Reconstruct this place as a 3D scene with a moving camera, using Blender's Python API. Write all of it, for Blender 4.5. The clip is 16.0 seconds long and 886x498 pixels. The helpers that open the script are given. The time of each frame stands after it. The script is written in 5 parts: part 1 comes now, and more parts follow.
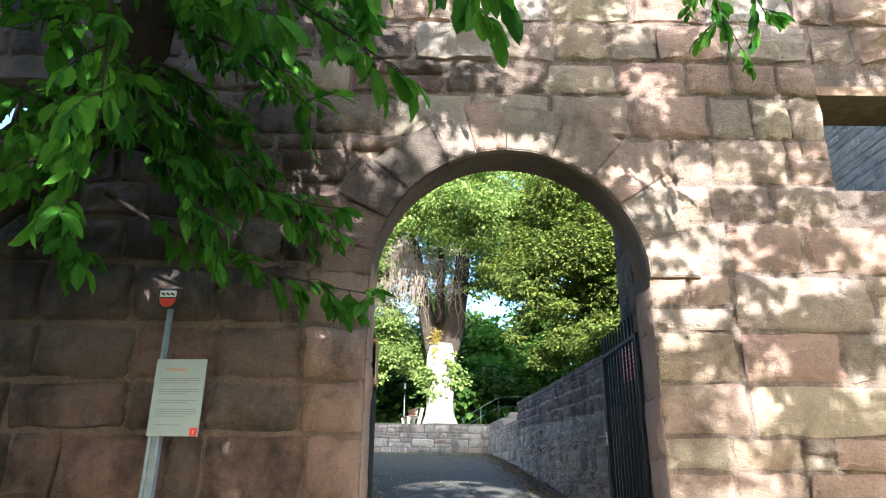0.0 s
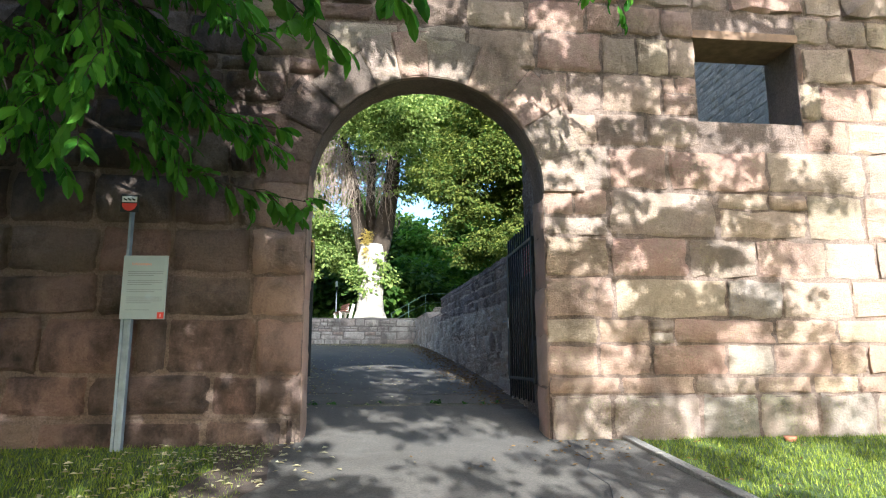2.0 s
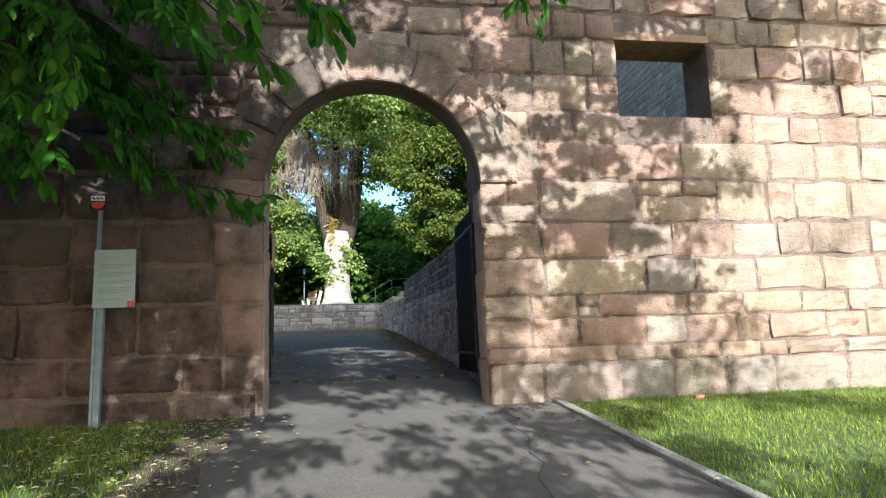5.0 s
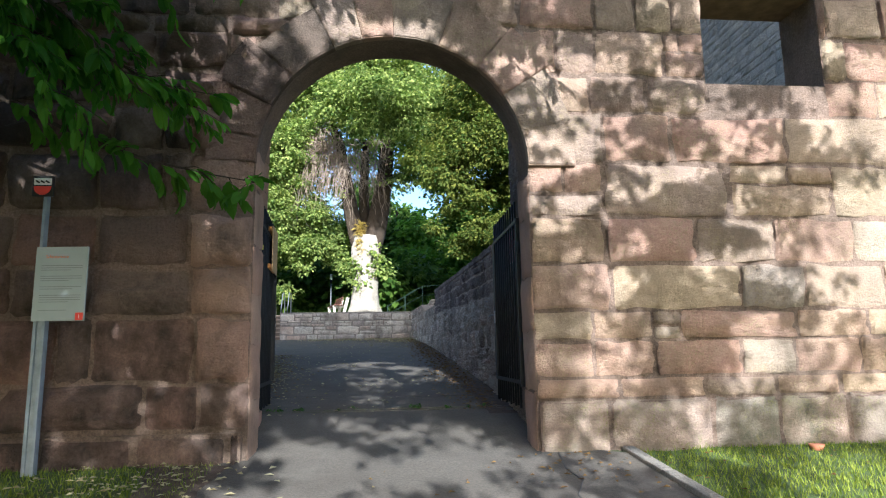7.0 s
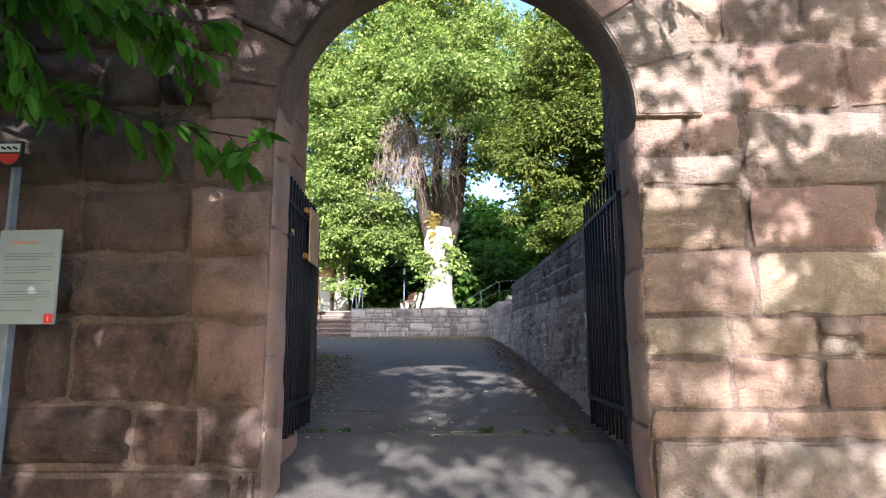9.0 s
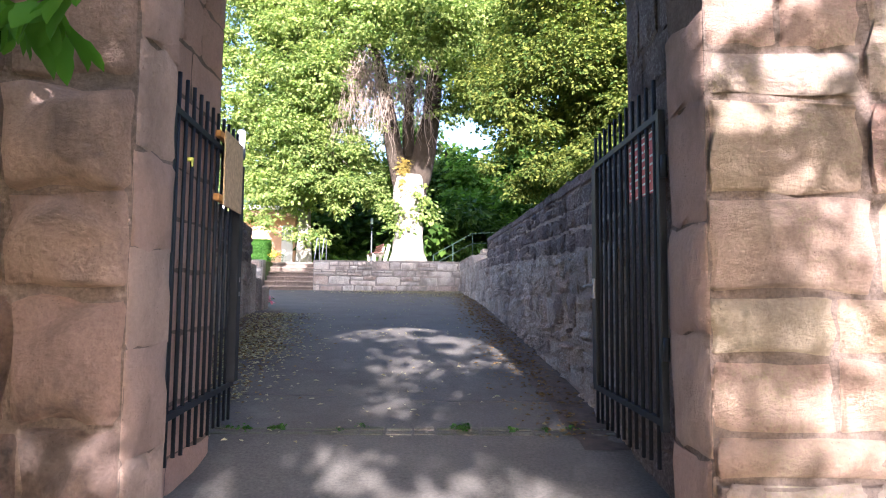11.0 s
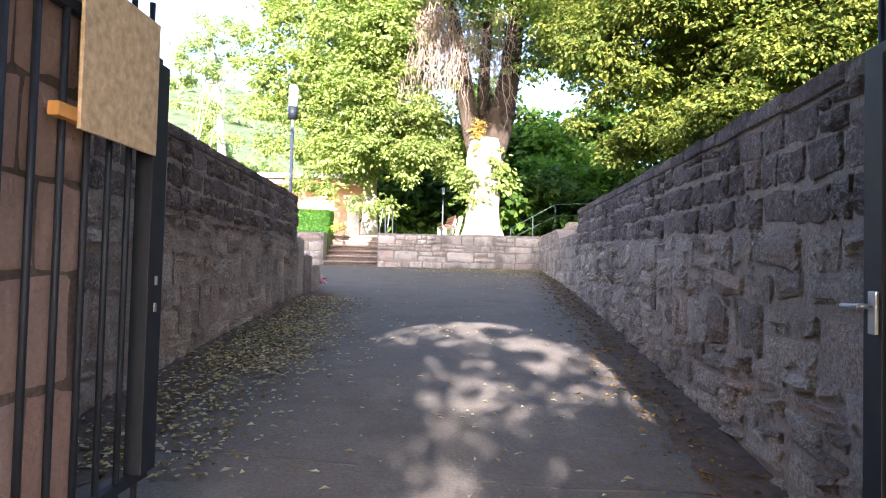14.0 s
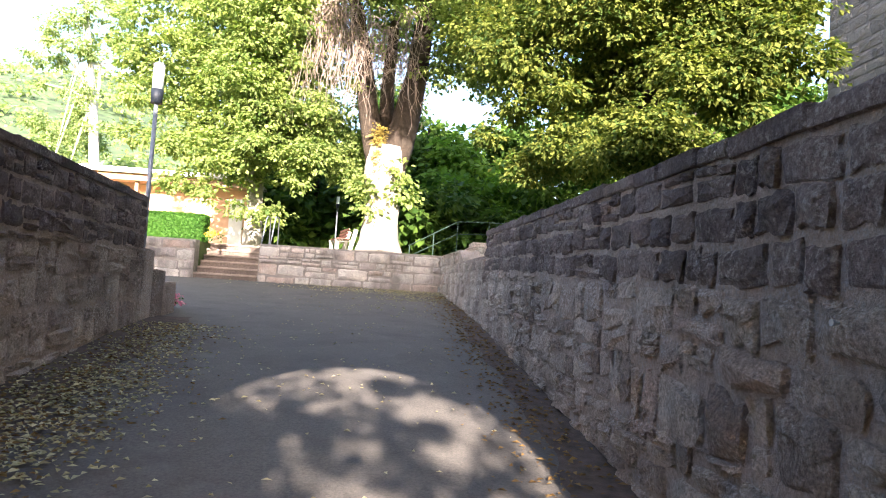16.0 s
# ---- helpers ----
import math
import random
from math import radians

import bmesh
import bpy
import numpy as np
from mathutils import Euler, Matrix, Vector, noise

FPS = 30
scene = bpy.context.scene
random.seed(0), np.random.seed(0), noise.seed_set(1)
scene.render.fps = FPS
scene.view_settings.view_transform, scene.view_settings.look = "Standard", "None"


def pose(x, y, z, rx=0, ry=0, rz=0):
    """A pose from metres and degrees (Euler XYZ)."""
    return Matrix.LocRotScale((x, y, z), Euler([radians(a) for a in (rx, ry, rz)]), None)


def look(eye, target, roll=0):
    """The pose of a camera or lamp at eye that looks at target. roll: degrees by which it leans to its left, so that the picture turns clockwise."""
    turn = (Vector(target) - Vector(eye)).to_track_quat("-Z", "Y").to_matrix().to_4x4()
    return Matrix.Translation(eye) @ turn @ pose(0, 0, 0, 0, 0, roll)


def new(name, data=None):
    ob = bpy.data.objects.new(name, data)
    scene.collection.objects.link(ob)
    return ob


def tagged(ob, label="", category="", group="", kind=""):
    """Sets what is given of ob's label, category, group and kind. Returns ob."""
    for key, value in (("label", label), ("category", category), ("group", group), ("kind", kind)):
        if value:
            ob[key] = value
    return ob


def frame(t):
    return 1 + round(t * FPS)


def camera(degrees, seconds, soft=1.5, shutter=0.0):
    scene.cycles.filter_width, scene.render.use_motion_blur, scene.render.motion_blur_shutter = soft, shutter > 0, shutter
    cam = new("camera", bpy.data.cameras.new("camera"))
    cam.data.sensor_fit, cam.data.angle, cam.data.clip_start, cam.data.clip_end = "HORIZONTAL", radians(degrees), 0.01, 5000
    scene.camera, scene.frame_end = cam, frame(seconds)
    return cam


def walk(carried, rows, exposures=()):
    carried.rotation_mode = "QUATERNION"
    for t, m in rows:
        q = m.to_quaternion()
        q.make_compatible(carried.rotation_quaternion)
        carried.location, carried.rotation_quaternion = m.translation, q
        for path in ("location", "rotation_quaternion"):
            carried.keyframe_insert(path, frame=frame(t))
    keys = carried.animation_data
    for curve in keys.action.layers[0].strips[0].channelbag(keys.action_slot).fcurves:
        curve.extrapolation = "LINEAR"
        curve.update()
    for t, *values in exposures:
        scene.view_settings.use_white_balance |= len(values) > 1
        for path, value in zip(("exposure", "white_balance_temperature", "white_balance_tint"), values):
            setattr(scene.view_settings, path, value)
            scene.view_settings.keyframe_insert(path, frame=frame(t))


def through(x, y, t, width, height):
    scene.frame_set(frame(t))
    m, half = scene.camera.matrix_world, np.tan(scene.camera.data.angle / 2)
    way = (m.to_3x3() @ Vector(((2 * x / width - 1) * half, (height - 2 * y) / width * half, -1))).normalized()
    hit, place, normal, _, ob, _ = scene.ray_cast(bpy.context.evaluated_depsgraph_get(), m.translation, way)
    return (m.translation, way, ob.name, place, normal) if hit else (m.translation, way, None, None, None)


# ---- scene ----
cam = camera(69.5, 16.0, soft=1.1)
METRES, EYE, TILT, LEAN, TURN = 12.5, 1.5, 0.0, 0.0, 0.1
ROWS = [
    (0.0, 0.0, 0.0, 0.0, -0.22, 18.76, -0.64),
    (0.5, -0.0032, -0.022, -0.0038, -2.65, 16.7, -0.27),
    (1.0, -0.0008, -0.0535, -0.0101, -4.44, 15.98, 0.25),
    (1.5, 0.0056, -0.075, -0.0116, -4.85, 15.21, 1.39),
    (2.0, 0.003, -0.0981, -0.0179, -6.33, 9.94, 0.07),
    (2.5, 0.006, -0.1283, -0.021, -6.06, 13.4, -0.18),
    (3.0, 0.0141, -0.1515, -0.0232, -5.92, 11.0, 0.7),
    (3.5, 0.0148, -0.1693, -0.0259, -7.93, 11.21, 2.01),
    (4.5, 0.0205, -0.1830, -0.0275, -8.6, 9.4, 1.9),
    (6.0, 0.0289, -0.0895, -0.0203, -8.74, 7.9, 1.8),
    (6.5, 0.0394, -0.0596, -0.0149, -7.2, 9.54, 0.61),
    (7.0, 0.0409, -0.0196, -0.0096, -5.82, 9.2, 0.94),
    (7.5, 0.0484, 0.0142, -0.007, -4.34, 7.82, 0.95),
    (8.0, 0.0535, 0.0436, -0.0045, -2.73, 8.82, -1.06),
    (8.5, 0.0519, 0.0812, 0.0017, -1.96, 8.88, 0.63),
    (9.0, 0.0567, 0.1156, 0.0041, 1.16, 8.82, 0.1),
    (11.5, 0.0584, 0.2898, 0.0242, -1.83, 3.95, -0.65),
    (12.0, 0.0611, 0.3251, 0.0259, 2.28, 4.62, 0.33),
    (12.5, 0.0598, 0.3629, 0.0273, 4.29, 0.9, -1.7),
    (13.0, 0.0558, 0.3983, 0.0316, 1.54, 1.17, -0.63),
    (13.5, 0.059, 0.436, 0.0367, 5.23, 2.27, -1.06),
    (14.0, 0.0545, 0.4727, 0.0387, 5.19, 1.81, -1.46),
    (14.5, 0.0504, 0.5111, 0.0437, 2.98, 2.0, -0.47),
    (15.0, 0.0519, 0.5502, 0.0514, 6.13, 2.09, -0.59),
    (15.5, 0.0493, 0.5931, 0.056, 1.31, 2.65, -2.51),
    (16.0, 0.0534, 0.6319, 0.0595, -4.11, 3.32, -3.68),
]
walk(cam, [(t, pose(0, 0, EYE, TILT, LEAN, TURN) @ pose(METRES * x, METRES * y, METRES * z, 90 + pitch, roll, yaw)) for t, x, y, z, yaw, pitch, roll in ROWS],
     exposures=[(0.0, 2.5, 5100, 5), (1.8, 2.15, 5100, 5), (3.5, 1.88, 5150, 5), (6.0, 1.72, 5100, 6), (8.3, 2.05, 5100, 11), (9.0, 2.2, 5200, 15), (12.0, 3.08, 5350, 22), (14.5, 3.2, 5800, 21), (16.0, 3.0, 6000, 19)])

# ---- light ----
SUN_WAY = Vector((-0.05, 1.0, -0.383)).normalized()
world = bpy.data.worlds.new("sky")
scene.world = world
world.use_nodes = True
wn = world.node_tree
sky = wn.nodes.new("ShaderNodeTexSky")
sky.sky_type = "NISHITA"
sky.sun_disc = False
sky.dust_density = 3.0
sky.ozone_density = 0.6
sky.sun_elevation = math.asin(-SUN_WAY.z)
sky.sun_rotation = math.atan2(-SUN_WAY.x, -SUN_WAY.y)
wn.links.new(sky.outputs["Color"], wn.nodes["Background"].inputs["Color"])
wn.nodes["Background"].inputs["Strength"].default_value = 0.108
sun = new("sun", bpy.data.lights.new("sun", "SUN"))
sun.data.energy, sun.data.angle, sun.data.color = 4.7, radians(0.53), (1.0, 0.89, 0.73)
sun.matrix_world = look((0, -40, 20), Vector((0, -40, 20)) + SUN_WAY)


# ---- materials ----
def shader(name):
    m = bpy.data.materials.new(name)
    m.use_nodes = True
    t = m.node_tree
    return m, t, t.nodes["Principled BSDF"]


def node(t, kind, **values):
    n = t.nodes.new(kind)
    for k, v in values.items():
        n.inputs[k.replace("_", " ")].default_value = v
    return n


def ramp(t, source, stops):
    r = t.nodes.new("ShaderNodeValToRGB")
    e = r.color_ramp.elements
    while len(e) < len(stops):
        e.new(0.5)
    for el, (p, c) in zip(e, stops):
        el.position, el.color = p, (*c, 1)
    t.links.new(source, r.inputs["Fac"])
    return r.outputs["Color"]


def blend(t, fac, a, b, mode="MIX"):
    n = t.nodes.new("ShaderNodeMix")
    n.data_type, n.blend_type = "RGBA", mode
    for socket, v in ((n.inputs[0], fac), (n.inputs[6], a), (n.inputs[7], b)):
        if isinstance(v, bpy.types.NodeSocket):
            t.links.new(v, socket)
        else:
            socket.default_value = v if isinstance(v, (int, float)) else (*v, 1)
    return n.outputs[2]


def texture(t, scale, detail=6.0, rough=0.6, coords=None, stretch=None):
    """Noise over world-size coordinates."""
    g = t.nodes.new("ShaderNodeNewGeometry")
    source = g.outputs["Position"]
    if stretch:
        mp = t.nodes.new("ShaderNodeMapping")
        mp.inputs["Scale"].default_value = stretch
        t.links.new(source, mp.inputs["Vector"])
        source = mp.outputs["Vector"]
    n = node(t, "ShaderNodeTexNoise", Scale=scale, Detail=detail, Roughness=rough)
    t.links.new(source, n.inputs["Vector"])
    return n.outputs["Fac"]


def relief(t, b, height, strength, distance=0.02):
    n = node(t, "ShaderNodeBump", Strength=strength, Distance=distance)
    t.links.new(height, n.inputs["Height"])
    t.links.new(n.outputs["Normal"], b.inputs["Normal"])


def stone(name, tones, dirt, dirt_amount=0.6, grain=1.0, spread=(0.48, 0.72), lichen=None, speckle=1.0):
    """Stone with a tone for each block, blotches, dark stains and a grainy relief."""
    m, t, b = shader(name)
    info = t.nodes.new("ShaderNodeObjectInfo")
    island = t.nodes.new("ShaderNodeNewGeometry")
    mixed = t.nodes.new("ShaderNodeMath")
    mixed.operation = "ADD"
    t.links.new(info.outputs["Random"], mixed.inputs[0])
    t.links.new(island.outputs["Random Per Island"], mixed.inputs[1])
    tone = t.nodes.new("ShaderNodeMath")
    tone.operation = "FRACT"
    t.links.new(mixed.outputs[0], tone.inputs[0])
    base = ramp(t, tone.outputs[0], [(i / (len(tones) - 1), c) for i, c in enumerate(tones)])
    blotch = texture(t, 2.3, 5)
    base = blend(t, ramp(t, blotch, [(0.45, (0, 0, 0)), (0.8, (0.6, 0.6, 0.6))]), base, tones[len(tones) // 2])
    fine = texture(t, 42, 9, 0.72)
    base = blend(t, 0.8, base, ramp(t, fine, [(0.3, [1 - k * speckle for k in (0.52, 0.53, 0.54)]), (0.7, [1 + k * speckle for k in (0.42, 0.40, 0.38)])]), "MULTIPLY")
    vor = node(t, "ShaderNodeTexVoronoi", Scale=34.0)
    g = t.nodes.new("ShaderNodeNewGeometry")
    t.links.new(g.outputs["Position"], vor.inputs["Vector"])
    pit = ramp(t, vor.outputs["Distance"], [(0.06, (0.35, 0.33, 0.32)), (0.16, (1, 1, 1))])
    base = blend(t, ramp(t, texture(t, 4.0, 3), [(0.5, (0, 0, 0)), (0.62, (0.9, 0.9, 0.9))]), base, blend(t, 1.0, base, pit, "MULTIPLY"))
    base = blend(t, ramp(t, texture(t, 1.7, 6, 0.7), [(0.55, (0, 0, 0)), (0.75, (0.45, 0.45, 0.45))]), base, [min(0.6, v * 1.3 + 0.015) for v in tones[1]])
    stain = ramp(t, texture(t, 1.1, 7, 0.65, stretch=(1, 1, 0.6)), [(spread[0], (0, 0, 0)), (spread[1], (dirt_amount,) * 3)])
    base = blend(t, stain, base, dirt)
    if lichen:
        spot = ramp(t, texture(t, 30, 8, 0.8), [(0.50, (0, 0, 0)), (0.60, (1, 1, 1))])
        field = ramp(t, texture(t, 1.6, 5, 0.65), [(0.42, (0, 0, 0)), (0.60, (0.85, 0.85, 0.85))])
        base = blend(t, blend(t, 1.0, spot, field, "MULTIPLY"), base, lichen)
    t.links.new(base, b.inputs["Base Color"])
    b.inputs["Roughness"].default_value = 0.92
    b.inputs["Specular IOR Level"].default_value = 0.25
    both = node(t, "ShaderNodeMath")
    both.operation = "ADD"
    t.links.new(fine, both.inputs[0])
    t.links.new(texture(t, 7, 5), both.inputs[1])
    third = node(t, "ShaderNodeMath")
    third.operation = "MULTIPLY_ADD"
    t.links.new(texture(t, 3.1, 4), third.inputs[0])
    third.inputs[1].default_value = 2.2
    t.links.new(both.outputs[0], third.inputs[2])
    relief(t, b, third.outputs[0], 0.85 * min(grain, 1.15), 0.04 * grain)
    return m


def plain(name, colour, rough=0.6, metal=0.0, vary=0.15, scale=6, bump=0.1):
    m, t, b = shader(name)
    n = texture(t, scale, 6)
    lo, hi = [c * (1 - vary) for c in colour], [min(1, c * (1 + vary)) for c in colour]
    t.links.new(ramp(t, n, [(0.3, lo), (0.7, hi)]), b.inputs["Base Color"])
    b.inputs["Roughness"].default_value, b.inputs["Metallic"].default_value = rough, metal
    if bump:
        relief(t, b, texture(t, scale * 6, 5), bump, 0.01)
    return m


def leafy(name, dark, light, shine=0.45, through=0.45):
    """Leaf: a tone for each leaf, light that passes through."""
    m, t, b = shader(name)
    g = t.nodes.new("ShaderNodeNewGeometry")
    c = ramp(t, g.outputs["Random Per Island"], [(0.0, dark), (1.0, light)])
    c = blend(t, 0.6, c, ramp(t, texture(t, 0.8, 3), [(0.3, (0.6, 0.65, 0.6)), (0.7, (1.3, 1.25, 1.0))]), "MULTIPLY")
    t.links.new(c, b.inputs["Base Color"])
    b.inputs["Roughness"].default_value = shine
    b.inputs["Specular IOR Level"].default_value = 0.12
    tr = t.nodes.new("ShaderNodeBsdfTranslucent")
    t.links.new(blend(t, 1.0, c, (1.1, 1.25, 0.75), "MULTIPLY"), tr.inputs["Color"])
    mix = node(t, "ShaderNodeMixShader", Fac=through)
    t.links.new(b.outputs[0], mix.inputs[1])
    t.links.new(tr.outputs[0], mix.inputs[2])
    t.links.new(mix.outputs[0], t.nodes["Material Output"].inputs["Surface"])
    return m


SANDSTONE = stone("red_sandstone", [(0.43, 0.275, 0.21), (0.45, 0.335, 0.245), (0.31, 0.235, 0.19), (0.42, 0.265, 0.205), (0.45, 0.345, 0.235), (0.37, 0.31, 0.265), (0.44, 0.29, 0.225), (0.38, 0.23, 0.18)], (0.09, 0.068, 0.048), 0.66, 1.5, (0.46, 0.66), lichen=(0.33, 0.26, 0.155), speckle=0.5)
# Black-crusted stone, tones lowered further to carry the shade west of the arch.
CRUSTED_SHADED = stone("crusted_shaded_sandstone", [(0.215, 0.143, 0.112), (0.255, 0.188, 0.14), (0.145, 0.105, 0.086), (0.24, 0.153, 0.12), (0.185, 0.14, 0.11), (0.26, 0.16, 0.126)], (0.032, 0.026, 0.021), 0.85, 1.7, (0.44, 0.60), speckle=0.6)
PLINTH_STONE = stone("mossy_plinth_stone", [(0.36, 0.26, 0.21), (0.26, 0.225, 0.185), (0.31, 0.24, 0.20), (0.39, 0.285, 0.235)], (0.085, 0.09, 0.055), 0.7, 1.2, (0.46, 0.66), lichen=(0.25, 0.235, 0.11), speckle=0.5)
MORTAR = stone("sandstone_mortar", [(0.265, 0.193, 0.154), (0.235, 0.173, 0.14)], (0.06, 0.048, 0.037), 0.65, 1.5, (0.45, 0.66))
JAMB_STONE = stone("dressed_pink_sandstone", [(0.53, 0.345, 0.265), (0.47, 0.31, 0.24), (0.52, 0.37, 0.285)], (0.15, 0.105, 0.08), 0.65, 1.2, (0.44, 0.66), speckle=0.3)
RUBBLE = stone("grey_rubble_stone", [(0.47, 0.375, 0.30), (0.60, 0.51, 0.42), (0.29, 0.225, 0.185), (0.64, 0.55, 0.455), (0.51, 0.375, 0.30)], (0.075, 0.062, 0.055), 0.5, 1.9, (0.46, 0.68), lichen=(0.74, 0.68, 0.60), speckle=1.6)
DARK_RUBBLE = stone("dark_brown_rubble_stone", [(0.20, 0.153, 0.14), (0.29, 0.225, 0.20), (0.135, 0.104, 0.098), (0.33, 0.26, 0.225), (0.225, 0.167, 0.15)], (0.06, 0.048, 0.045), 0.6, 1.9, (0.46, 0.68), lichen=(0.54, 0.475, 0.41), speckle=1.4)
RUBBLE_MORTAR = stone("grey_rubble_mortar", [(0.52, 0.41, 0.33), (0.47, 0.375, 0.305)], (0.13, 0.105, 0.09), 0.55, 1.8, lichen=(0.46, 0.43, 0.41))
PALE_STONE = stone("pale_planter_stone", [(0.58, 0.54, 0.48), (0.34, 0.30, 0.27), (0.64, 0.59, 0.52), (0.42, 0.32, 0.26), (0.60, 0.56, 0.50)], (0.10, 0.09, 0.08), 0.75, 1.4, (0.45, 0.62))
TOWER_STONE = stone("tower_stone", [(0.22, 0.21, 0.20), (0.27, 0.25, 0.23), (0.18, 0.17, 0.165)], (0.11, 0.1, 0.1), 0.5)
ASPHALT = stone("asphalt", [(0.120, 0.106, 0.091), (0.138, 0.123, 0.105)], (0.068, 0.058, 0.048), 0.6, 0.45)
GRASS_SOIL = plain("grassy_soil", (0.07, 0.10, 0.025), 0.95, 0, 0.4, 4, 0.6)
BLADE = leafy("grass_blade", (0.10, 0.15, 0.02), (0.30, 0.33, 0.06), 0.6, 0.35)
EARTH = plain("leaf_litter_earth", (0.075, 0.050, 0.036), 0.95, 0, 0.5, 9, 0.8)
KERB = stone("kerb_stone", [(0.35, 0.32, 0.28), (0.30, 0.28, 0.25)], (0.12, 0.11, 0.1), 0.5)
IRON = plain("dark_painted_iron", (0.010, 0.013, 0.019), 0.6, 0.0, 0.3, 9, 0.05)
IRON.node_tree.nodes["Principled BSDF"].inputs["Specular IOR Level"].default_value = 0.3
STEEL = plain("brushed_steel", (0.34, 0.35, 0.37), 0.55, 0.8, 0.15, 20, 0.05)
GREY_POLE = plain("galvanised_pole", (0.22, 0.26, 0.30), 0.5, 0.2, 0.2, 8, 0.05)
BARK = stone("tree_bark", [(0.06, 0.046, 0.036), (0.085, 0.064, 0.05)], (0.03, 0.025, 0.02), 0.7, 2.0)
PALE_BARK = stone("pale_bark", [(0.42, 0.38, 0.32), (0.38, 0.34, 0.29)], (0.17, 0.14, 0.1), 0.6, 1.6)
CHESTNUT = leafy("chestnut_leaf", (0.03, 0.10, 0.012), (0.11, 0.26, 0.024), 0.5, 0.5)
LINDEN = leafy("linden_leaf", (0.10, 0.16, 0.045), (0.37, 0.415, 0.135), 0.7, 0.5)
MAPLE = leafy("maple_leaf", (0.045, 0.085, 0.02), (0.225, 0.235, 0.05), 0.7, 0.45)
WOODLAND = leafy("woodland_leaf", (0.03, 0.075, 0.015), (0.11, 0.17, 0.03), 0.55, 0.4)
HEDGE = leafy("hedge_leaf", (0.03, 0.09, 0.015), (0.06, 0.14, 0.02), 0.45, 0.3)
# Birch leaf tone; on the far woods its paleness stands for haze.
PALE_LEAF = leafy("birch_and_haze_leaf", (0.18, 0.24, 0.10), (0.34, 0.40, 0.18), 0.55, 0.5)
WHITE_BARK = stone("white_birch_bark", [(0.66, 0.64, 0.60), (0.58, 0.56, 0.52)], (0.12, 0.11, 0.10), 0.7, 1.2)
DEAD_TWIG = plain("dead_twigs", (0.24, 0.185, 0.145), 0.9, 0, 0.3, 8, 0.2)


# ---- building blocks ----
def mesh_of(name, bm, *materials):
    me = bpy.data.meshes.new(name)
    bm.to_mesh(me)
    bm.free()
    for m in materials:
        me.materials.append(m)
    return me


def part(name, bm, material, parent, label=""):
    ob = new(name, mesh_of(name, bm, material))
    ob.parent = parent
    return tagged(ob, label)


def thing(name, bm, material, label, category, group="", kind=""):
    return tagged(new(name, mesh_of(name, bm, material)), label, category, group, kind)


def anchor(name, place, label, category, group="", kind=""):
    ob = new(name)
    ob.matrix_world = place if isinstance(place, Matrix) else Matrix.Translation(place)
    ob.empty_display_size = 0.1
    return tagged(ob, label, category, group, kind)


def box(bm, lo, hi, m=None, bevel=0.0):
    made = bmesh.ops.create_cube(bm, size=1)["verts"]
    size = [h - l for l, h in zip(lo, hi)]
    mid = [(h + l) / 2 for l, h in zip(lo, hi)]
    bmesh.ops.transform(bm, verts=made, matrix=(m or Matrix()) @ Matrix.Translation(mid) @ Matrix.Diagonal((*size, 1)))
    if bevel:
        edges = list({e for v in made for e in v.link_edges})
        bmesh.ops.bevel(bm, geom=edges, offset=bevel, segments=2, affect="EDGES", profile=0.6)
    return bm


def boxed(lo, hi, m=None, bevel=0.0):
    return box(bmesh.new(), lo, hi, m, bevel)


def tube(bm, points, radii, sides=8, wobble=0.0):
    """A tapered limb along points."""
    rings, q, last = [], None, None
    for i, p in enumerate(points):
        p = Vector(p)
        way = (Vector(points[min(i + 1, len(points) - 1)]) - Vector(points[max(i - 1, 0)])).normalized()
        q = way.to_track_quat("Z", "Y") if q is None else last.rotation_difference(way) @ q
        last = way
        ring = []
        for k in range(sides):
            a = 2 * math.pi * k / sides
            r = radii[i] * (1 + wobble * noise.noise((p.x * 1.3 + math.cos(a) * 2, p.y + math.sin(a) * 2, p.z * 0.9)))
            ring.append(bm.verts.new(p + q @ Vector((math.cos(a) * r, math.sin(a) * r, 0))))
        rings.append(ring)
    for a, b in zip(rings, rings[1:]):
        for k in range(sides):
            f = bm.faces.new((a[k], a[(k + 1) % sides], b[(k + 1) % sides], b[k]))
            f.smooth = True
    bm.faces.new(list(reversed(rings[0])))
    bm.faces.new(rings[-1])
    return bm


def from_arrays(name, verts, faces, material):
    me = bpy.data.meshes.new(name)
    me.from_pydata(verts, [], faces)
    me.materials.append(material)
    return me


RNG = np.random.default_rng(7)


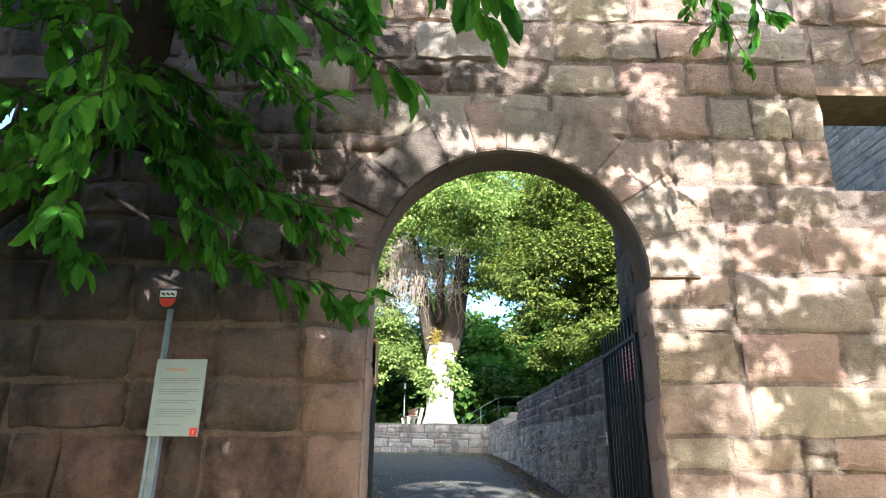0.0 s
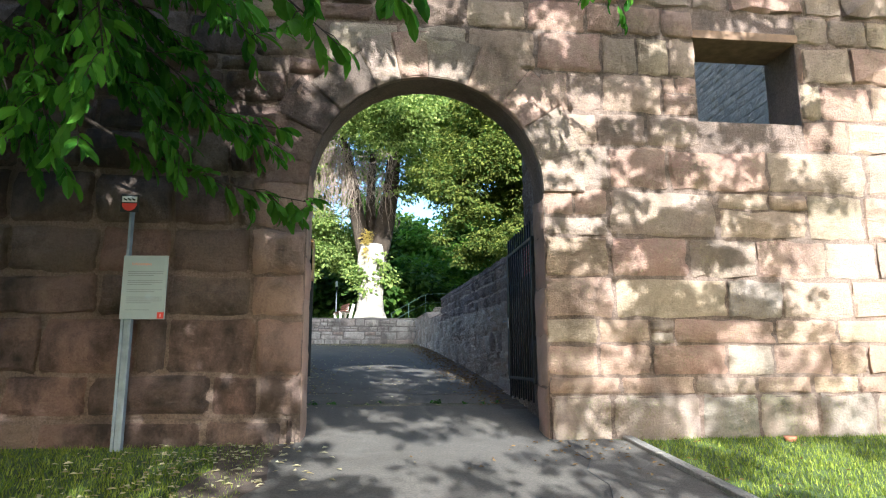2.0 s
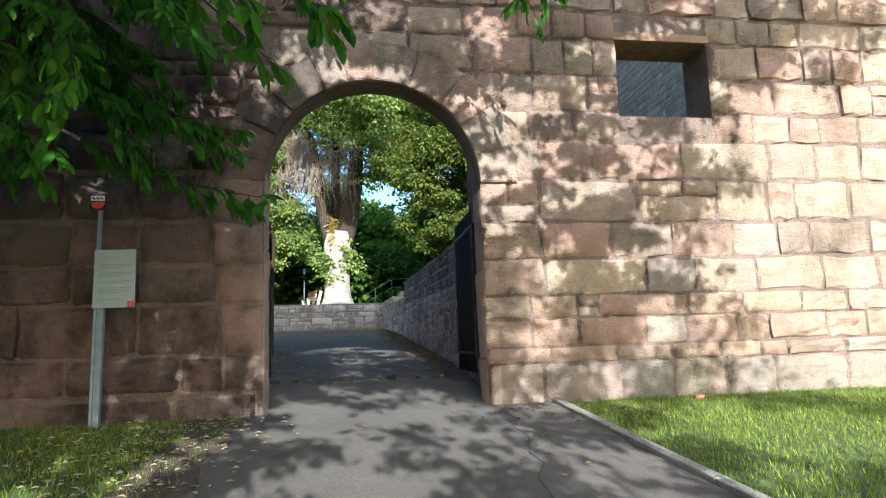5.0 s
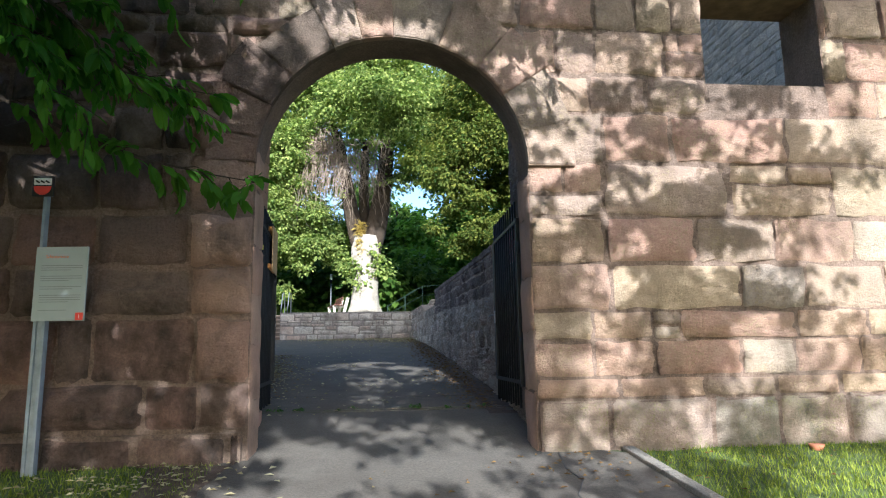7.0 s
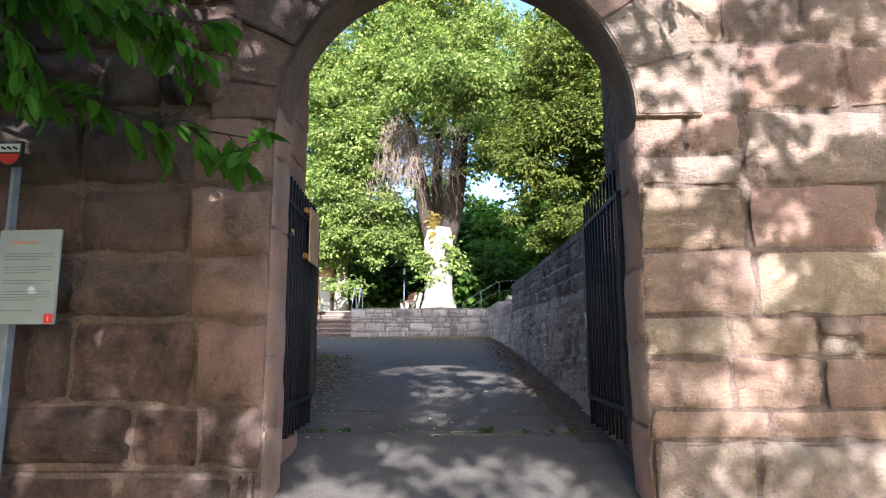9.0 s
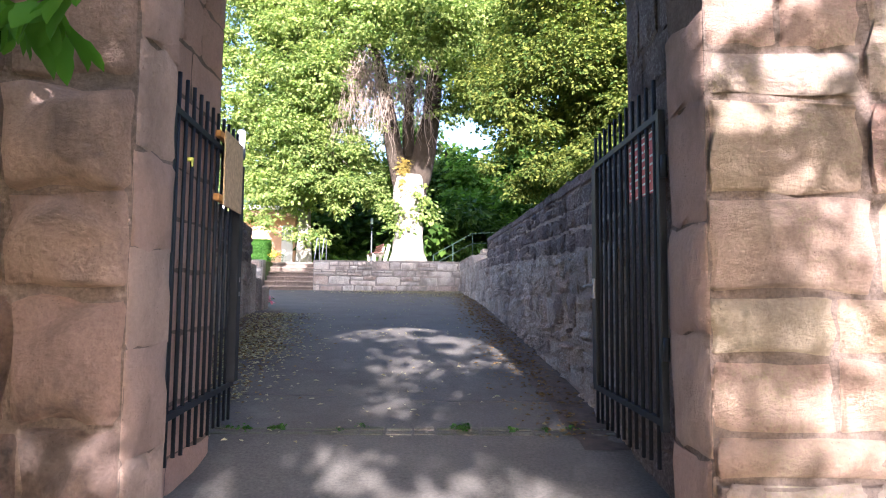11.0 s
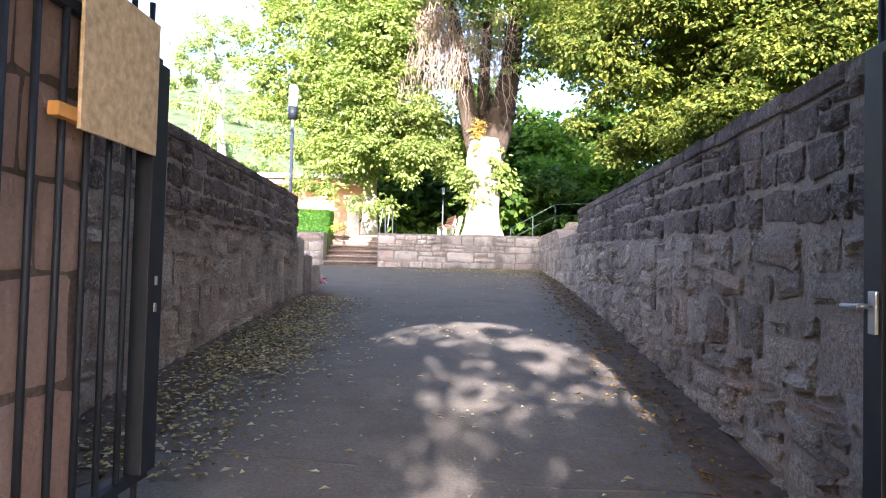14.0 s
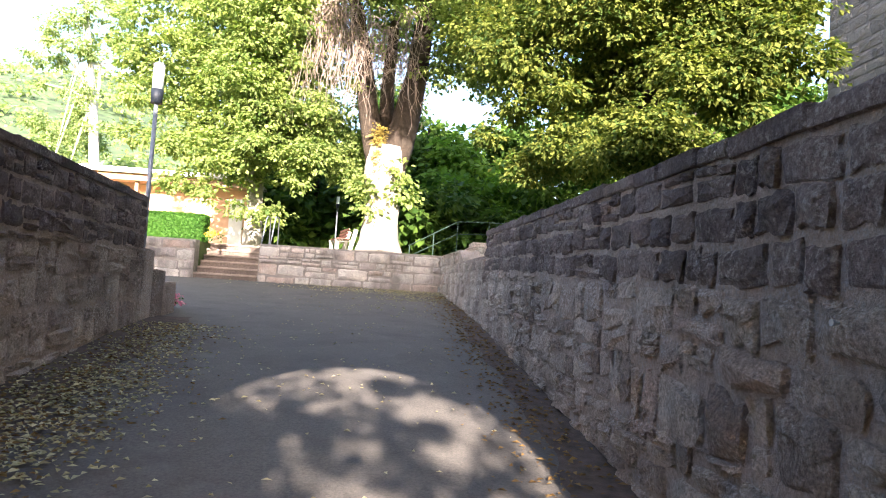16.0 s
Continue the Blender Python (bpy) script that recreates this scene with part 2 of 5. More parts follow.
def foliage(blobs, count, size, droop=0.5, shell=0.55):
    """Many small folded leaves inside and on a set of ellipsoids (x, y, z, rx, ry, rz): verts and faces."""
    blobs = np.array(blobs, float)
    vol = blobs[:, 3] * blobs[:, 4] + blobs[:, 4] * blobs[:, 5] + blobs[:, 3] * blobs[:, 5]
    sprays = max(1, count // 12)
    pick = RNG.choice(len(blobs), sprays, p=vol / vol.sum())
    d = RNG.normal(size=(sprays, 3))
    d /= np.linalg.norm(d, axis=1)[:, None]
    r = shell + (1 - shell) * RNG.random(sprays) ** 0.7
    r *= 1 + 0.22 * np.clip(RNG.normal(size=sprays), -1.5, 2.2)
    heart = blobs[pick, :3] + d * r[:, None] * blobs[pick, 3:]
    own = np.minimum(np.arange(count) // 12, sprays - 1)
    way = RNG.normal(size=(count, 3)) * np.array((1.0, 1.0, 0.3))
    way *= np.minimum(size * 1.25, 0.45 * blobs[pick, 3])[own][:, None]
    way[:, 2] -= 0.35 * np.hypot(way[:, 0], way[:, 1])
    c = heart[own] + way
    out = d[own] * 0.7 + way / size * 0.6 + RNG.normal(size=(count, 3)) * 0.4
    out[:, 2] -= droop
    out /= np.linalg.norm(out, axis=1)[:, None]
    side = np.cross(out, np.array((0, 0, 1.0)) + RNG.normal(size=(count, 3)) * 0.45)
    side /= np.linalg.norm(side, axis=1)[:, None] + 1e-9
    up = np.cross(side, out)
    s = (size * (0.6 + 0.8 * RNG.random(count)))[:, None]
    tip = c + out * s * 0.6
    tail = c - out * s * 0.6
    left = c + side * s * 0.42 + up * s * 0.12
    right = c - side * s * 0.42 + up * s * 0.12
    verts = np.stack([tail, left, tip, right], axis=1).reshape(-1, 3)
    base = np.arange(count)[:, None] * 4
    faces = np.concatenate([base + [0, 1, 2], base + [0, 2, 3]], axis=1).reshape(-1, 3)
    return verts.tolist(), faces.tolist()


def crown(name, blobs, count, size, material, parent, droop=0.5, shell=0.55):
    v, f = foliage(blobs, count, size, droop, shell)
    ob = new(name, from_arrays(name, v, f, material))
    ob.parent = parent
    return ob


def cluster(centre, spread, n, r, seed, squash=0.8):
    """Blobs of a crown scattered in an ellipsoid."""
    rnd = random.Random(seed)
    out = []
    while len(out) < n:
        p = [rnd.uniform(-1, 1) for _ in range(3)]
        if sum(q * q for q in p) > 1:
            continue
        k = r * rnd.uniform(0.6, 1.35)
        out.append((*[c + s * q for c, s, q in zip(centre, spread, p)], k, k, k * squash))
    return out


# stones: a few shapes on which all blocks are built
def stone_shape(name, material, seed, pillow, rough, edge_x=0.455, edge_z=0.42, sink=0.16, smooth=True):
    """A block of unit size, face towards -y, with an uneven face and worn edges."""
    bm = bmesh.new()
    rnd = random.Random(seed)
    xs = (-0.5, -edge_x, -0.2 + rnd.uniform(-.1, .1), 0.15 + rnd.uniform(-.1, .1), edge_x, 0.5)
    zs = (-0.5, -edge_z, -0.12 + rnd.uniform(-.1, .1), 0.2 + rnd.uniform(-.1, .1), edge_z, 0.5)
    grid = []
    for z in zs:
        row = []
        for x in xs:
            edge = abs(x) == 0.5 or abs(z) == 0.5
            y = sink if edge else -pillow * rnd.uniform(0.3, 1.15) * (0.5 if abs(x) >= edge_x or abs(z) >= edge_z else 1)
            j = rough * (0.5 if edge else 1)
            pull = 1 - rnd.uniform(0.3, 1.6) * rough if abs(x) == abs(z) == 0.5 else 1
            row.append(bm.verts.new(((x + rnd.uniform(-j, j) * 0.5) * pull, y, (z + rnd.uniform(-j, j)) * pull)))
        grid.append(row)
    for a, b in zip(grid, grid[1:]):
        for i in range(len(xs) - 1):
            f = bm.faces.new((a[i], a[i + 1], b[i + 1], b[i]))
            f.smooth = smooth
    bm.normal_update()
    return mesh_of(name, bm, material)


def shapes(name, material, n, pillow, rough, edge_x=0.455, edge_z=0.42, sink=0.16, smooth=True):
    return [stone_shape(name, material, 11 * i + n, pillow, rough, edge_x, edge_z, sink, smooth) for i in range(n)]


def lay(parent, kinds, origin, along, courses, widths, seed, proud=0.05, gap=0.012, low=None, high=None, holes=(), span=10.0, near=None, name="stone", up=Vector((0, 0, 1)), split=0.0, turned=0.0, plan=()):
    """Courses of stones on a wall's face: origin, the way along it; low/high give foot and top over s; holes give closed stretches (s0, s1) for a course z0, z1; plan gives the lowest courses as (height, joints along s)."""
    rnd = random.Random(seed)
    along = Vector(along).normalized()
    inward = up.cross(along).normalized()
    turn = Matrix((along, inward, up)).transposed().to_4x4()
    rest = []
    z = courses[0]
    i = 0
    while z < courses[1]:
        h = courses[2] * rnd.uniform(*courses[3])
        marks = [-rnd.uniform(0, widths[0])]
        known = []
        if i < len(plan):
            h, known = plan[i]
        for goal in (*known, None):
            if goal is not None and goal > marks[-1] + widths[1] and marks[-1] <= 0 or goal is None:
                while marks[-1] < (span if goal is None else goal - widths[1]):
                    marks.append(marks[-1] + rnd.uniform(*widths))
            if goal is not None:
                marks.append(goal)
        for s, after in zip(marks, marks[1:]):
            w = after - s
            pieces = [(max(s, 0), min(s + w, span))]
            for hole in holes:
                cut = hole(z, z + h)
                if cut:
                    done = []
                    for a, b in pieces:
                        if b <= cut[0] or a >= cut[1]:
                            done.append((a, b))
                        else:
                            if cut[0] - a > 0.06:
                                done.append((a, cut[0]))
                            if b - cut[1] > 0.06:
                                done.append((cut[1], b))
                    pieces = done
            for a, b in pieces:
                mid = (a + b) / 2
                z0, z1 = z, z + h
                if low and z1 < low(mid) + 0.03:
                    continue
                if high:
                    if z0 > high(mid) - 0.07:
                        continue
                    z1 = min(z1, high(mid))
                if b - a < 0.05:
                    continue
                cells = [(a, b, z0, z1)]
                if rnd.random() < split and z1 - z0 > 0.16:
                    k = rnd.uniform(0.35, 0.65)
                    cells = [(a, b, z0, z0 + (z1 - z0) * k), (a, b, z0 + (z1 - z0) * k, z1)]
                    if b - a > 0.3:
                        q = rnd.uniform(0.35, 0.65)
                        top = cells.pop()
                        cells += [(a, a + (b - a) * q, *top[2:]), (a + (b - a) * q, b, *top[2:])]
                for a1, b1, y0, y1 in cells:
                    p = Vector(origin) + along * ((a1 + b1) / 2) + up * ((y0 + y1) / 2 + (rnd.uniform(-0.008, 0.008) * turned if turned > 1 else 0))
                    m = Matrix.Translation(p) @ turn @ pose(0, 0, 0, 0, rnd.uniform(-turned, turned), 0) @ Matrix.Diagonal((b1 - a1 - gap, proud * rnd.uniform(0.6, 1.35), y1 - y0 - gap, 1))
                    shape = rnd.choice(kinds(p, rnd) if callable(kinds) else kinds)
                    if near and not near(p):
                        rest.append((shape, m))
                        continue
                    ob = new(name, shape)
                    ob.matrix_world = m
                    ob.parent = parent
        z += h
        i += 1
    for material in dict.fromkeys(me.materials[0] for me, _ in rest):
        verts, faces = [], []
        for me, m in rest:
            if me.materials[0] == material:
                n = len(verts)
                verts += [m @ v.co for v in me.vertices]
                faces += [[n + k for k in f.vertices] for f in me.polygons]
        ob = new("far_stones", from_arrays("far_stones", verts, faces, material))
        ob.parent = parent
        tagged(ob, "joined coursed stones of the far wall", "", "", "stuff")


# ---- the ground ----
PROFILE = ((-60, -4.4), (-20, -1.6), (-2, -0.26), (3.5, 0.14), (6.4, 0.37), (9.5, 0.70), (12.5, 0.95), (19.5, 1.42), (28, 2.02), (40, 2.4), (90, 3))


def ground_z(y):
    for (a, za), (b, zb) in zip(PROFILE, PROFILE[1:]):
        if y <= b:
            return za + (zb - za) * (y - a) / (b - a)
    return PROFILE[-1][1]


def sheet(x0, x1, y0, y1, nx, ny, lift, rough=0.0):
    bm = bmesh.new()
    g = []
    for j in range(ny + 1):
        y = y0 + (y1 - y0) * j / ny
        row = []
        for i in range(nx + 1):
            a = x0(y) if callable(x0) else x0
            b = x1(y) if callable(x1) else x1
            x = a + (b - a) * i / nx
            row.append(bm.verts.new((x, y, ground_z(y) + lift + rough * noise.noise((x * 1.7, y * 1.7, 3)))))
        g.append(row)
    for a, b in zip(g, g[1:]):
        for i in range(nx):
            f = bm.faces.new((a[i], a[i + 1], b[i + 1], b[i]))
            f.smooth = True
    return bm


def left_wall_x(y):
    return -2.26 - 0.122 * (y - 8.25)


thing("ground", sheet(-300, 300, -60, 400, 40, 92, -0.03, 0.0), GRASS_SOIL, "grassy ground sloping up through the gate", "ground", kind="structure")
thing("path", sheet(lambda y: -1.0 if y < 6.6 else (-3.0 if y < 18 else -9.0), lambda y: 3.0 if y < 6.4 else 2.6, -20, 28.3, 10, 190, 0.0, 0.012), ASPHALT, "grey worn asphalt footpath through the gate", "path", kind="structure")

# ---- front wall with the gate arch ----
FACE, BACK, RISE, MID, HALF = 6.4, 8.25, 3.37, 0.69, 1.455
TOP = 11.3


def arch_line(half, rise, n=24):
    return [(MID + half * math.cos(math.pi * i / n), rise + half * math.sin(math.pi * i / n)) for i in range(n + 1)]


def holed_wall(y0, y1, half, holes, x0=-14, x1=22, z0=-1.0, z1=TOP, rise=RISE):
    """A wall slab between y0 and y1 with the arch and rectangular holes cut through."""
    bm = bmesh.new()
    xs = sorted({x0, x1, *[v for h in holes for v in h[:2]], *[round(p[0], 4) for p in arch_line(half, rise) if half]})
    def spans(xm):
        cuts = []
        if abs(xm - MID) < half:
            cuts.append((z0, None))
        cuts += [(h[2], h[3]) for h in holes if h[0] < xm < h[1]]
        return sorted(cuts, key=lambda c: c[0])
    def top_of(x):
        return rise + math.sqrt(max(0.0, half * half - (x - MID) ** 2))
    for xa, xb in zip(xs, xs[1:]):
        lo_a = lo_b = z0
        for ca, cb in spans((xa + xb) / 2) + [(z1, None)]:
            if ca > max(lo_a, lo_b) + 1e-6:
                v = [bm.verts.new((x, y, z)) for y in (y0, y1) for x, z in ((xa, lo_a), (xb, lo_b), (xb, ca), (xa, ca))]
                for f in ((0, 1, 2, 3), (7, 6, 5, 4), (0, 4, 5, 1), (3, 2, 6, 7)):
                    bm.faces.new([v[k] for k in f])
                bm.faces.new([v[k] for k in (0, 3, 7, 4)])
                bm.faces.new([v[k] for k in (1, 5, 6, 2)])
            if ca == z0 and cb is None:
                lo_a, lo_b = top_of(xa), top_of(xb)
            elif cb is not None:
                lo_a = lo_b = cb
    bmesh.ops.remove_doubles(bm, verts=bm.verts, dist=0.0005)
    bm.normal_update()
    return bm


WINDOWS = [(4.28, 5.75, 4.40, 5.68), (-6.3, -4.64, 4.6, 5.72)]
wall = thing("wall_south", holed_wall(FACE, 6.88, HALF, WINDOWS), MORTAR, "tall red sandstone block wall with an arched gateway", "wall", kind="structure")
inner = part("wall_inner_leaf", holed_wall(6.88, BACK, HALF + 0.19, [], -3.2, 3.4, rise=4.9), MORTAR, wall)
part("wall_inner_leaf", holed_wall(6.88, 7.08, 0.0, WINDOWS[:1], 3.4, 22), MORTAR, wall)
part("wall_inner_leaf", holed_wall(6.88, 7.08, 0.0, WINDOWS[1:], -14, -3.2), MORTAR, wall)

ASHLAR = shapes("sandstone_block", SANDSTONE, 15, 1.0, 0.075, 0.465, 0.435, 0.35)
JAMBS = shapes("jamb_block", JAMB_STONE, 9, 1.0, 0.07, 0.475, 0.47, 0.1)


def arch_hole(shift):
    def hole(z0, z1):
        if z0 >= RISE + HALF + 0.3:
            return None
        half = HALF if z0 < RISE else math.sqrt(max(0.0, (HALF + 0.36) ** 2 - (z0 - RISE) ** 2))
        return (MID - half + 0.005 - shift, MID + half - 0.005 - shift) if half > 0.1 else None
    return hole


def window_hole(w, shift):
    def hole(z0, z1):
        return (w[0] - shift, w[1] - shift) if z1 > w[2] + 0.05 and z0 < w[3] - 0.05 else None
    return hole


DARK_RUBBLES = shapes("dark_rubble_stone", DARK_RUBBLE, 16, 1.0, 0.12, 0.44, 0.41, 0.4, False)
NEAR = lambda p: -3.6 < p.x < 6.6 and p.z < 6.2
QUOIN_STONE = stone("worn_pink_quoin_stone", [(0.37, 0.235, 0.18), (0.31, 0.20, 0.16), (0.40, 0.27, 0.205), (0.27, 0.18, 0.145)], (0.05, 0.04, 0.032), 0.75, 1.5, (0.46, 0.62), speckle=0.5)
QUOINS = shapes("quoin_block", QUOIN_STONE, 9, 1.0, 0.07, 0.445, 0.42, 0.25)
BOSSED = shapes("bossed_block", CRUSTED_SHADED, 15, 1.0, 0.07, 0.445, 0.40, 0.25)
WEST_PLAN = [(h, [x + 9 for x in joints]) for h, joints in (
    (0.46, (-3.99, -3.08, -1.76)), (0.66, (-4.11, -3.63, -2.60, -2.28, -1.30)), (0.49, (-4.25, -3.06, -2.30, -1.37)), (0.57, (-3.10, -2.30, -1.40)),
    (0.65, (-3.20, -2.31, -1.69, -1.43)), (0.50, (-3.40, -2.21, -1.70, -1.44)))]
EAST_PLAN = [(h, [x - MID for x in (2.14, *joints)]) for h, joints in (
    (0.22, (3.04, 4.0, 4.79, 5.54)), (0.39, (2.78, 3.45, 4.43, 5.05, 5.81)), (0.31, (2.78, 3.45, 3.75, 5.10, 5.95)), (0.51, (3.0, 4.49, 5.23, 6.2)), (0.52, (2.98, 4.01, 4.92, 5.88)),
    (0.61, (2.98, 4.45, 5.69, 6.49)), (0.58, (3.01, 3.81, 5.19, 6.58)), (0.45, (2.88, 3.54, 4.44, 5.41, 6.38)), (0.54, (2.52, 2.96, 3.8, 5.76, 6.03, 6.78)))]


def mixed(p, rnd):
    """Crusted bossed stones with shade in their colour west of the arch, paler ones east of it."""
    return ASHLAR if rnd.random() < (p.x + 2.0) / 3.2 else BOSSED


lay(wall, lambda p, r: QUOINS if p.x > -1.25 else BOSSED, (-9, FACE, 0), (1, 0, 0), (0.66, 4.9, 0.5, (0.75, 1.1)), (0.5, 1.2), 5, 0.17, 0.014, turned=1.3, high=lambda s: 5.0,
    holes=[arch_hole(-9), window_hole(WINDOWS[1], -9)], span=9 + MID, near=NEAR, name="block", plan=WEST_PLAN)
lay(wall, ASHLAR, (MID, FACE, 0), (1, 0, 0), (0.87, 4.9, 0.47, (0.75, 1.25)), (0.4, 1.2), 6, 0.085, 0.02, split=0.07, turned=0.9,
    holes=[arch_hole(MID), window_hole(WINDOWS[0], MID)], span=9.5, near=NEAR, name="block", plan=EAST_PLAN)
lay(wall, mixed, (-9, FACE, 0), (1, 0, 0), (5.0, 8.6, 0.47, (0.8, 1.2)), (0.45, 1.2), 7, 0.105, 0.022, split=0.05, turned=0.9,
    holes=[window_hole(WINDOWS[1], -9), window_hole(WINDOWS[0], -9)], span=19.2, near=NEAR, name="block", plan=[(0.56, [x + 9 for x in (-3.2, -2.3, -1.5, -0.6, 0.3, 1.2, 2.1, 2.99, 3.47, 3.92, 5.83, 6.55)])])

# voussoirs of the arch
rnd = random.Random(3)
angles = [0.0]
while angles[-1] < math.pi - 0.12:
    angles.append(min(math.pi, angles[-1] + rnd.uniform(0.22, 0.42)))
angles[-1] = math.pi
for a, b in zip(angles, angles[1:]):
    bm = bmesh.new()
    outer = HALF + rnd.uniform(0.40, 0.66)
    front, back = FACE - rnd.uniform(0.070, 0.095), FACE + 0.02
    ring = []
    for y in (back, front):
        for r, t in ((HALF - 0.004, a + 0.003), (HALF - 0.004, (a + b) / 2), (HALF - 0.004, b - 0.003), (outer, b - 0.003), (outer, (a + b) / 2), (outer, a + 0.003)):
            ring.append(bm.verts.new((MID + r * math.cos(t), y, RISE + r * math.sin(t))))
    bm.faces.new(ring[6:][::-1])
    for k in range(6):
        bm.faces.new((ring[k], ring[(k + 1) % 6], ring[6 + (k + 1) % 6], ring[6 + k]))
    bmesh.ops.recalc_face_normals(bm, faces=bm.faces)
    bmesh.ops.bevel(bm, geom=[e for e in bm.edges if all(v.co.y < FACE - 0.03 for v in e.verts)], offset=0.014, segments=2, affect="EDGES")
    part("voussoir", bm, CRUSTED_SHADED if a > rnd.uniform(1.3, 2.3) else SANDSTONE, wall)

# facing of the jambs in the passage
INNER_STONE = stone("shaded_red_sandstone", [(0.56, 0.36, 0.28), (0.50, 0.32, 0.25), (0.60, 0.42, 0.33)], (0.22, 0.15, 0.12), 0.5, 1.2, (0.45, 0.68), speckle=0.4)
INNER_JAMBS = shapes("inner_jamb_block", INNER_STONE, 9, 1.0, 0.05, 0.46, 0.44, 0.3)
for side in (-1, 1):
    lay(wall, JAMBS, (MID + side * HALF, 6.88 if side > 0 else FACE, 0), (0, -side, 0), (0.3, RISE - 0.2, 0.52, (0.75, 1.3)), (2.0, 2.2), 21 + side, 0.035, 0.003, span=6.88 - FACE, name="block", turned=1.1)
    half = HALF + 0.19
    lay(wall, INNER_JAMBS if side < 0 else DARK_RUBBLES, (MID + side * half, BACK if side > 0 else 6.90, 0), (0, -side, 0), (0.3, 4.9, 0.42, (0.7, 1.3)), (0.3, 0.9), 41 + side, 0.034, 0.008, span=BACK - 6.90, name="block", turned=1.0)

TIMBER = plain("old_timber", (0.20, 0.12, 0.07), 0.8, 0, 0.3, 7, 0.3)
part("lintel", boxed((4.24, FACE - 0.03, 5.58), (5.79, 7.06, 5.70), None, 0.01), TIMBER, wall, "brown timber lintel over the window")
# plinth stones at the wall's foot
PLINTH = shapes("plinth_block", PLINTH_STONE, 9, 1.0, 0.06)
plinth_west = part("plinth", boxed((-9, FACE - 0.06, -0.8), (MID - HALF - 0.05, FACE, 0.64), None, 0.01), MORTAR, wall)
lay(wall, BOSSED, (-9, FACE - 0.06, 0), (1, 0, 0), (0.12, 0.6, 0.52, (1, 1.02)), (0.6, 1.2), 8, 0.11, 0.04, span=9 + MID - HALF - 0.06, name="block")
part("plinth", boxed((MID + HALF + 0.02, FACE - 0.05, -0.8), (20, FACE, 0.85), None, 0.01), MORTAR, wall)
lay(wall, PLINTH, (MID + HALF + 0.02, FACE - 0.05, 0), (1, 0, 0), (0.22, 0.6, 0.66, (1, 1.001)), (0.7, 1.2), 9, 0.09, 0.03, span=8.2, name="block",
    plan=[(0.66, [x - MID - HALF for x in (2.89, 4.01, 4.75, 5.54)])])

# ---- ramp walls ----
RUBBLES = shapes("rubble_stone", RUBBLE, 18, 1.0, 0.17, 0.43, 0.40, 0.4, False)


def slab_wall(name, a, b, thick, top, label):
    """A wall from a to b (x, y), with its face on the line and its body to the side given by thick's sign."""
    bm = bmesh.new()
    a, b = Vector((*a, 0)), Vector((*b, 0))
    n = (b - a).normalized().cross(Vector((0, 0, 1))) * thick
    steps = 12
    rows = []
    for i in range(steps + 1):
        p = a.lerp(b, i / steps)
        z0, z1 = ground_z(p.y) - 0.3, top(i / steps)
        rows.append([bm.verts.new((q.x, q.y, z)) for q, z in ((p, z0), (p, z1), (p + n, z1), (p + n, z0))])
    for r, s in zip(rows, rows[1:]):
        for k in range(4):
            bm.faces.new((r[k], r[(k + 1) % 4], s[(k + 1) % 4], s[k]))
    bm.faces.new(rows[0])
    bm.faces.new(rows[-1][::-1])
    bmesh.ops.recalc_face_normals(bm, faces=bm.faces)
    return thing(name, bm, RUBBLE_MORTAR, label, "wall", kind="structure")


RIGHT_A, RIGHT_B = (2.37, BACK), (2.37, 20.6)
right_top = lambda k: 3.03 + 0.36 * k
right = slab_wall("wall_ramp_east", RIGHT_A, RIGHT_B, 0.5, right_top, "dark grey rubble stone ramp wall with rough coping")
lay(right, RUBBLES, (2.37, 20.6, 0), (0, -1, 0), (0.4, 3.4, 0.33, (0.5, 1.5)), (0.16, 0.75), 31, 0.058, 0.026, split=0.42, turned=5.0,
    low=lambda s: ground_z(20.6 - s), high=lambda s: right_top(1 - s / 12.35) - 0.80, span=12.35, near=lambda p: p.y < 14.5, name="stone")
SLOPE = math.atan2(0.36, 12.35)
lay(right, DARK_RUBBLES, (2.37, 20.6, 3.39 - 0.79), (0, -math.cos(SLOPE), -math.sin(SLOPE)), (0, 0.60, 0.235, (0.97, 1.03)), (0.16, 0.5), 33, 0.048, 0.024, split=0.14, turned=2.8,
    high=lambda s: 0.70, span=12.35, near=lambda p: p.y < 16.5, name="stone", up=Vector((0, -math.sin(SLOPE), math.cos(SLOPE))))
LEFT_A, LEFT_B = (left_wall_x(BACK), BACK), (left_wall_x(18.6), 18.6)
left_top = lambda k: 3.37
left = slab_wall("wall_ramp_west", LEFT_A, LEFT_B, -0.45, left_top, "dark grey rubble stone ramp wall with flat coping")
d = Vector((*LEFT_B, 0)) - Vector((*LEFT_A, 0))
lay(left, RUBBLES, (*LEFT_A, 0), d, (0.4, 3.4, 0.33, (0.5, 1.5)), (0.16, 0.75), 37, 0.058, 0.026, split=0.42, turned=5.0,
    low=lambda s: ground_z(LEFT_A[1] + s), high=lambda s: 2.52, span=d.length, near=lambda p: p.y > 11 and p.y < 19, name="stone")
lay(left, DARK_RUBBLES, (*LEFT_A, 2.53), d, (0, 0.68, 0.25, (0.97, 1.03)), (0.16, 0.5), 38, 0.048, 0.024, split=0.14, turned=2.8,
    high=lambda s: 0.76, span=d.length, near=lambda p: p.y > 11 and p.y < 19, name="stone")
low_right = slab_wall("wall_ramp_east_low", (2.37, 20.6), (2.0, 27.95), 0.5, lambda k: 2.9 if k < 0.5 else 3.2, "low grey rubble stone wall beside the ramp")
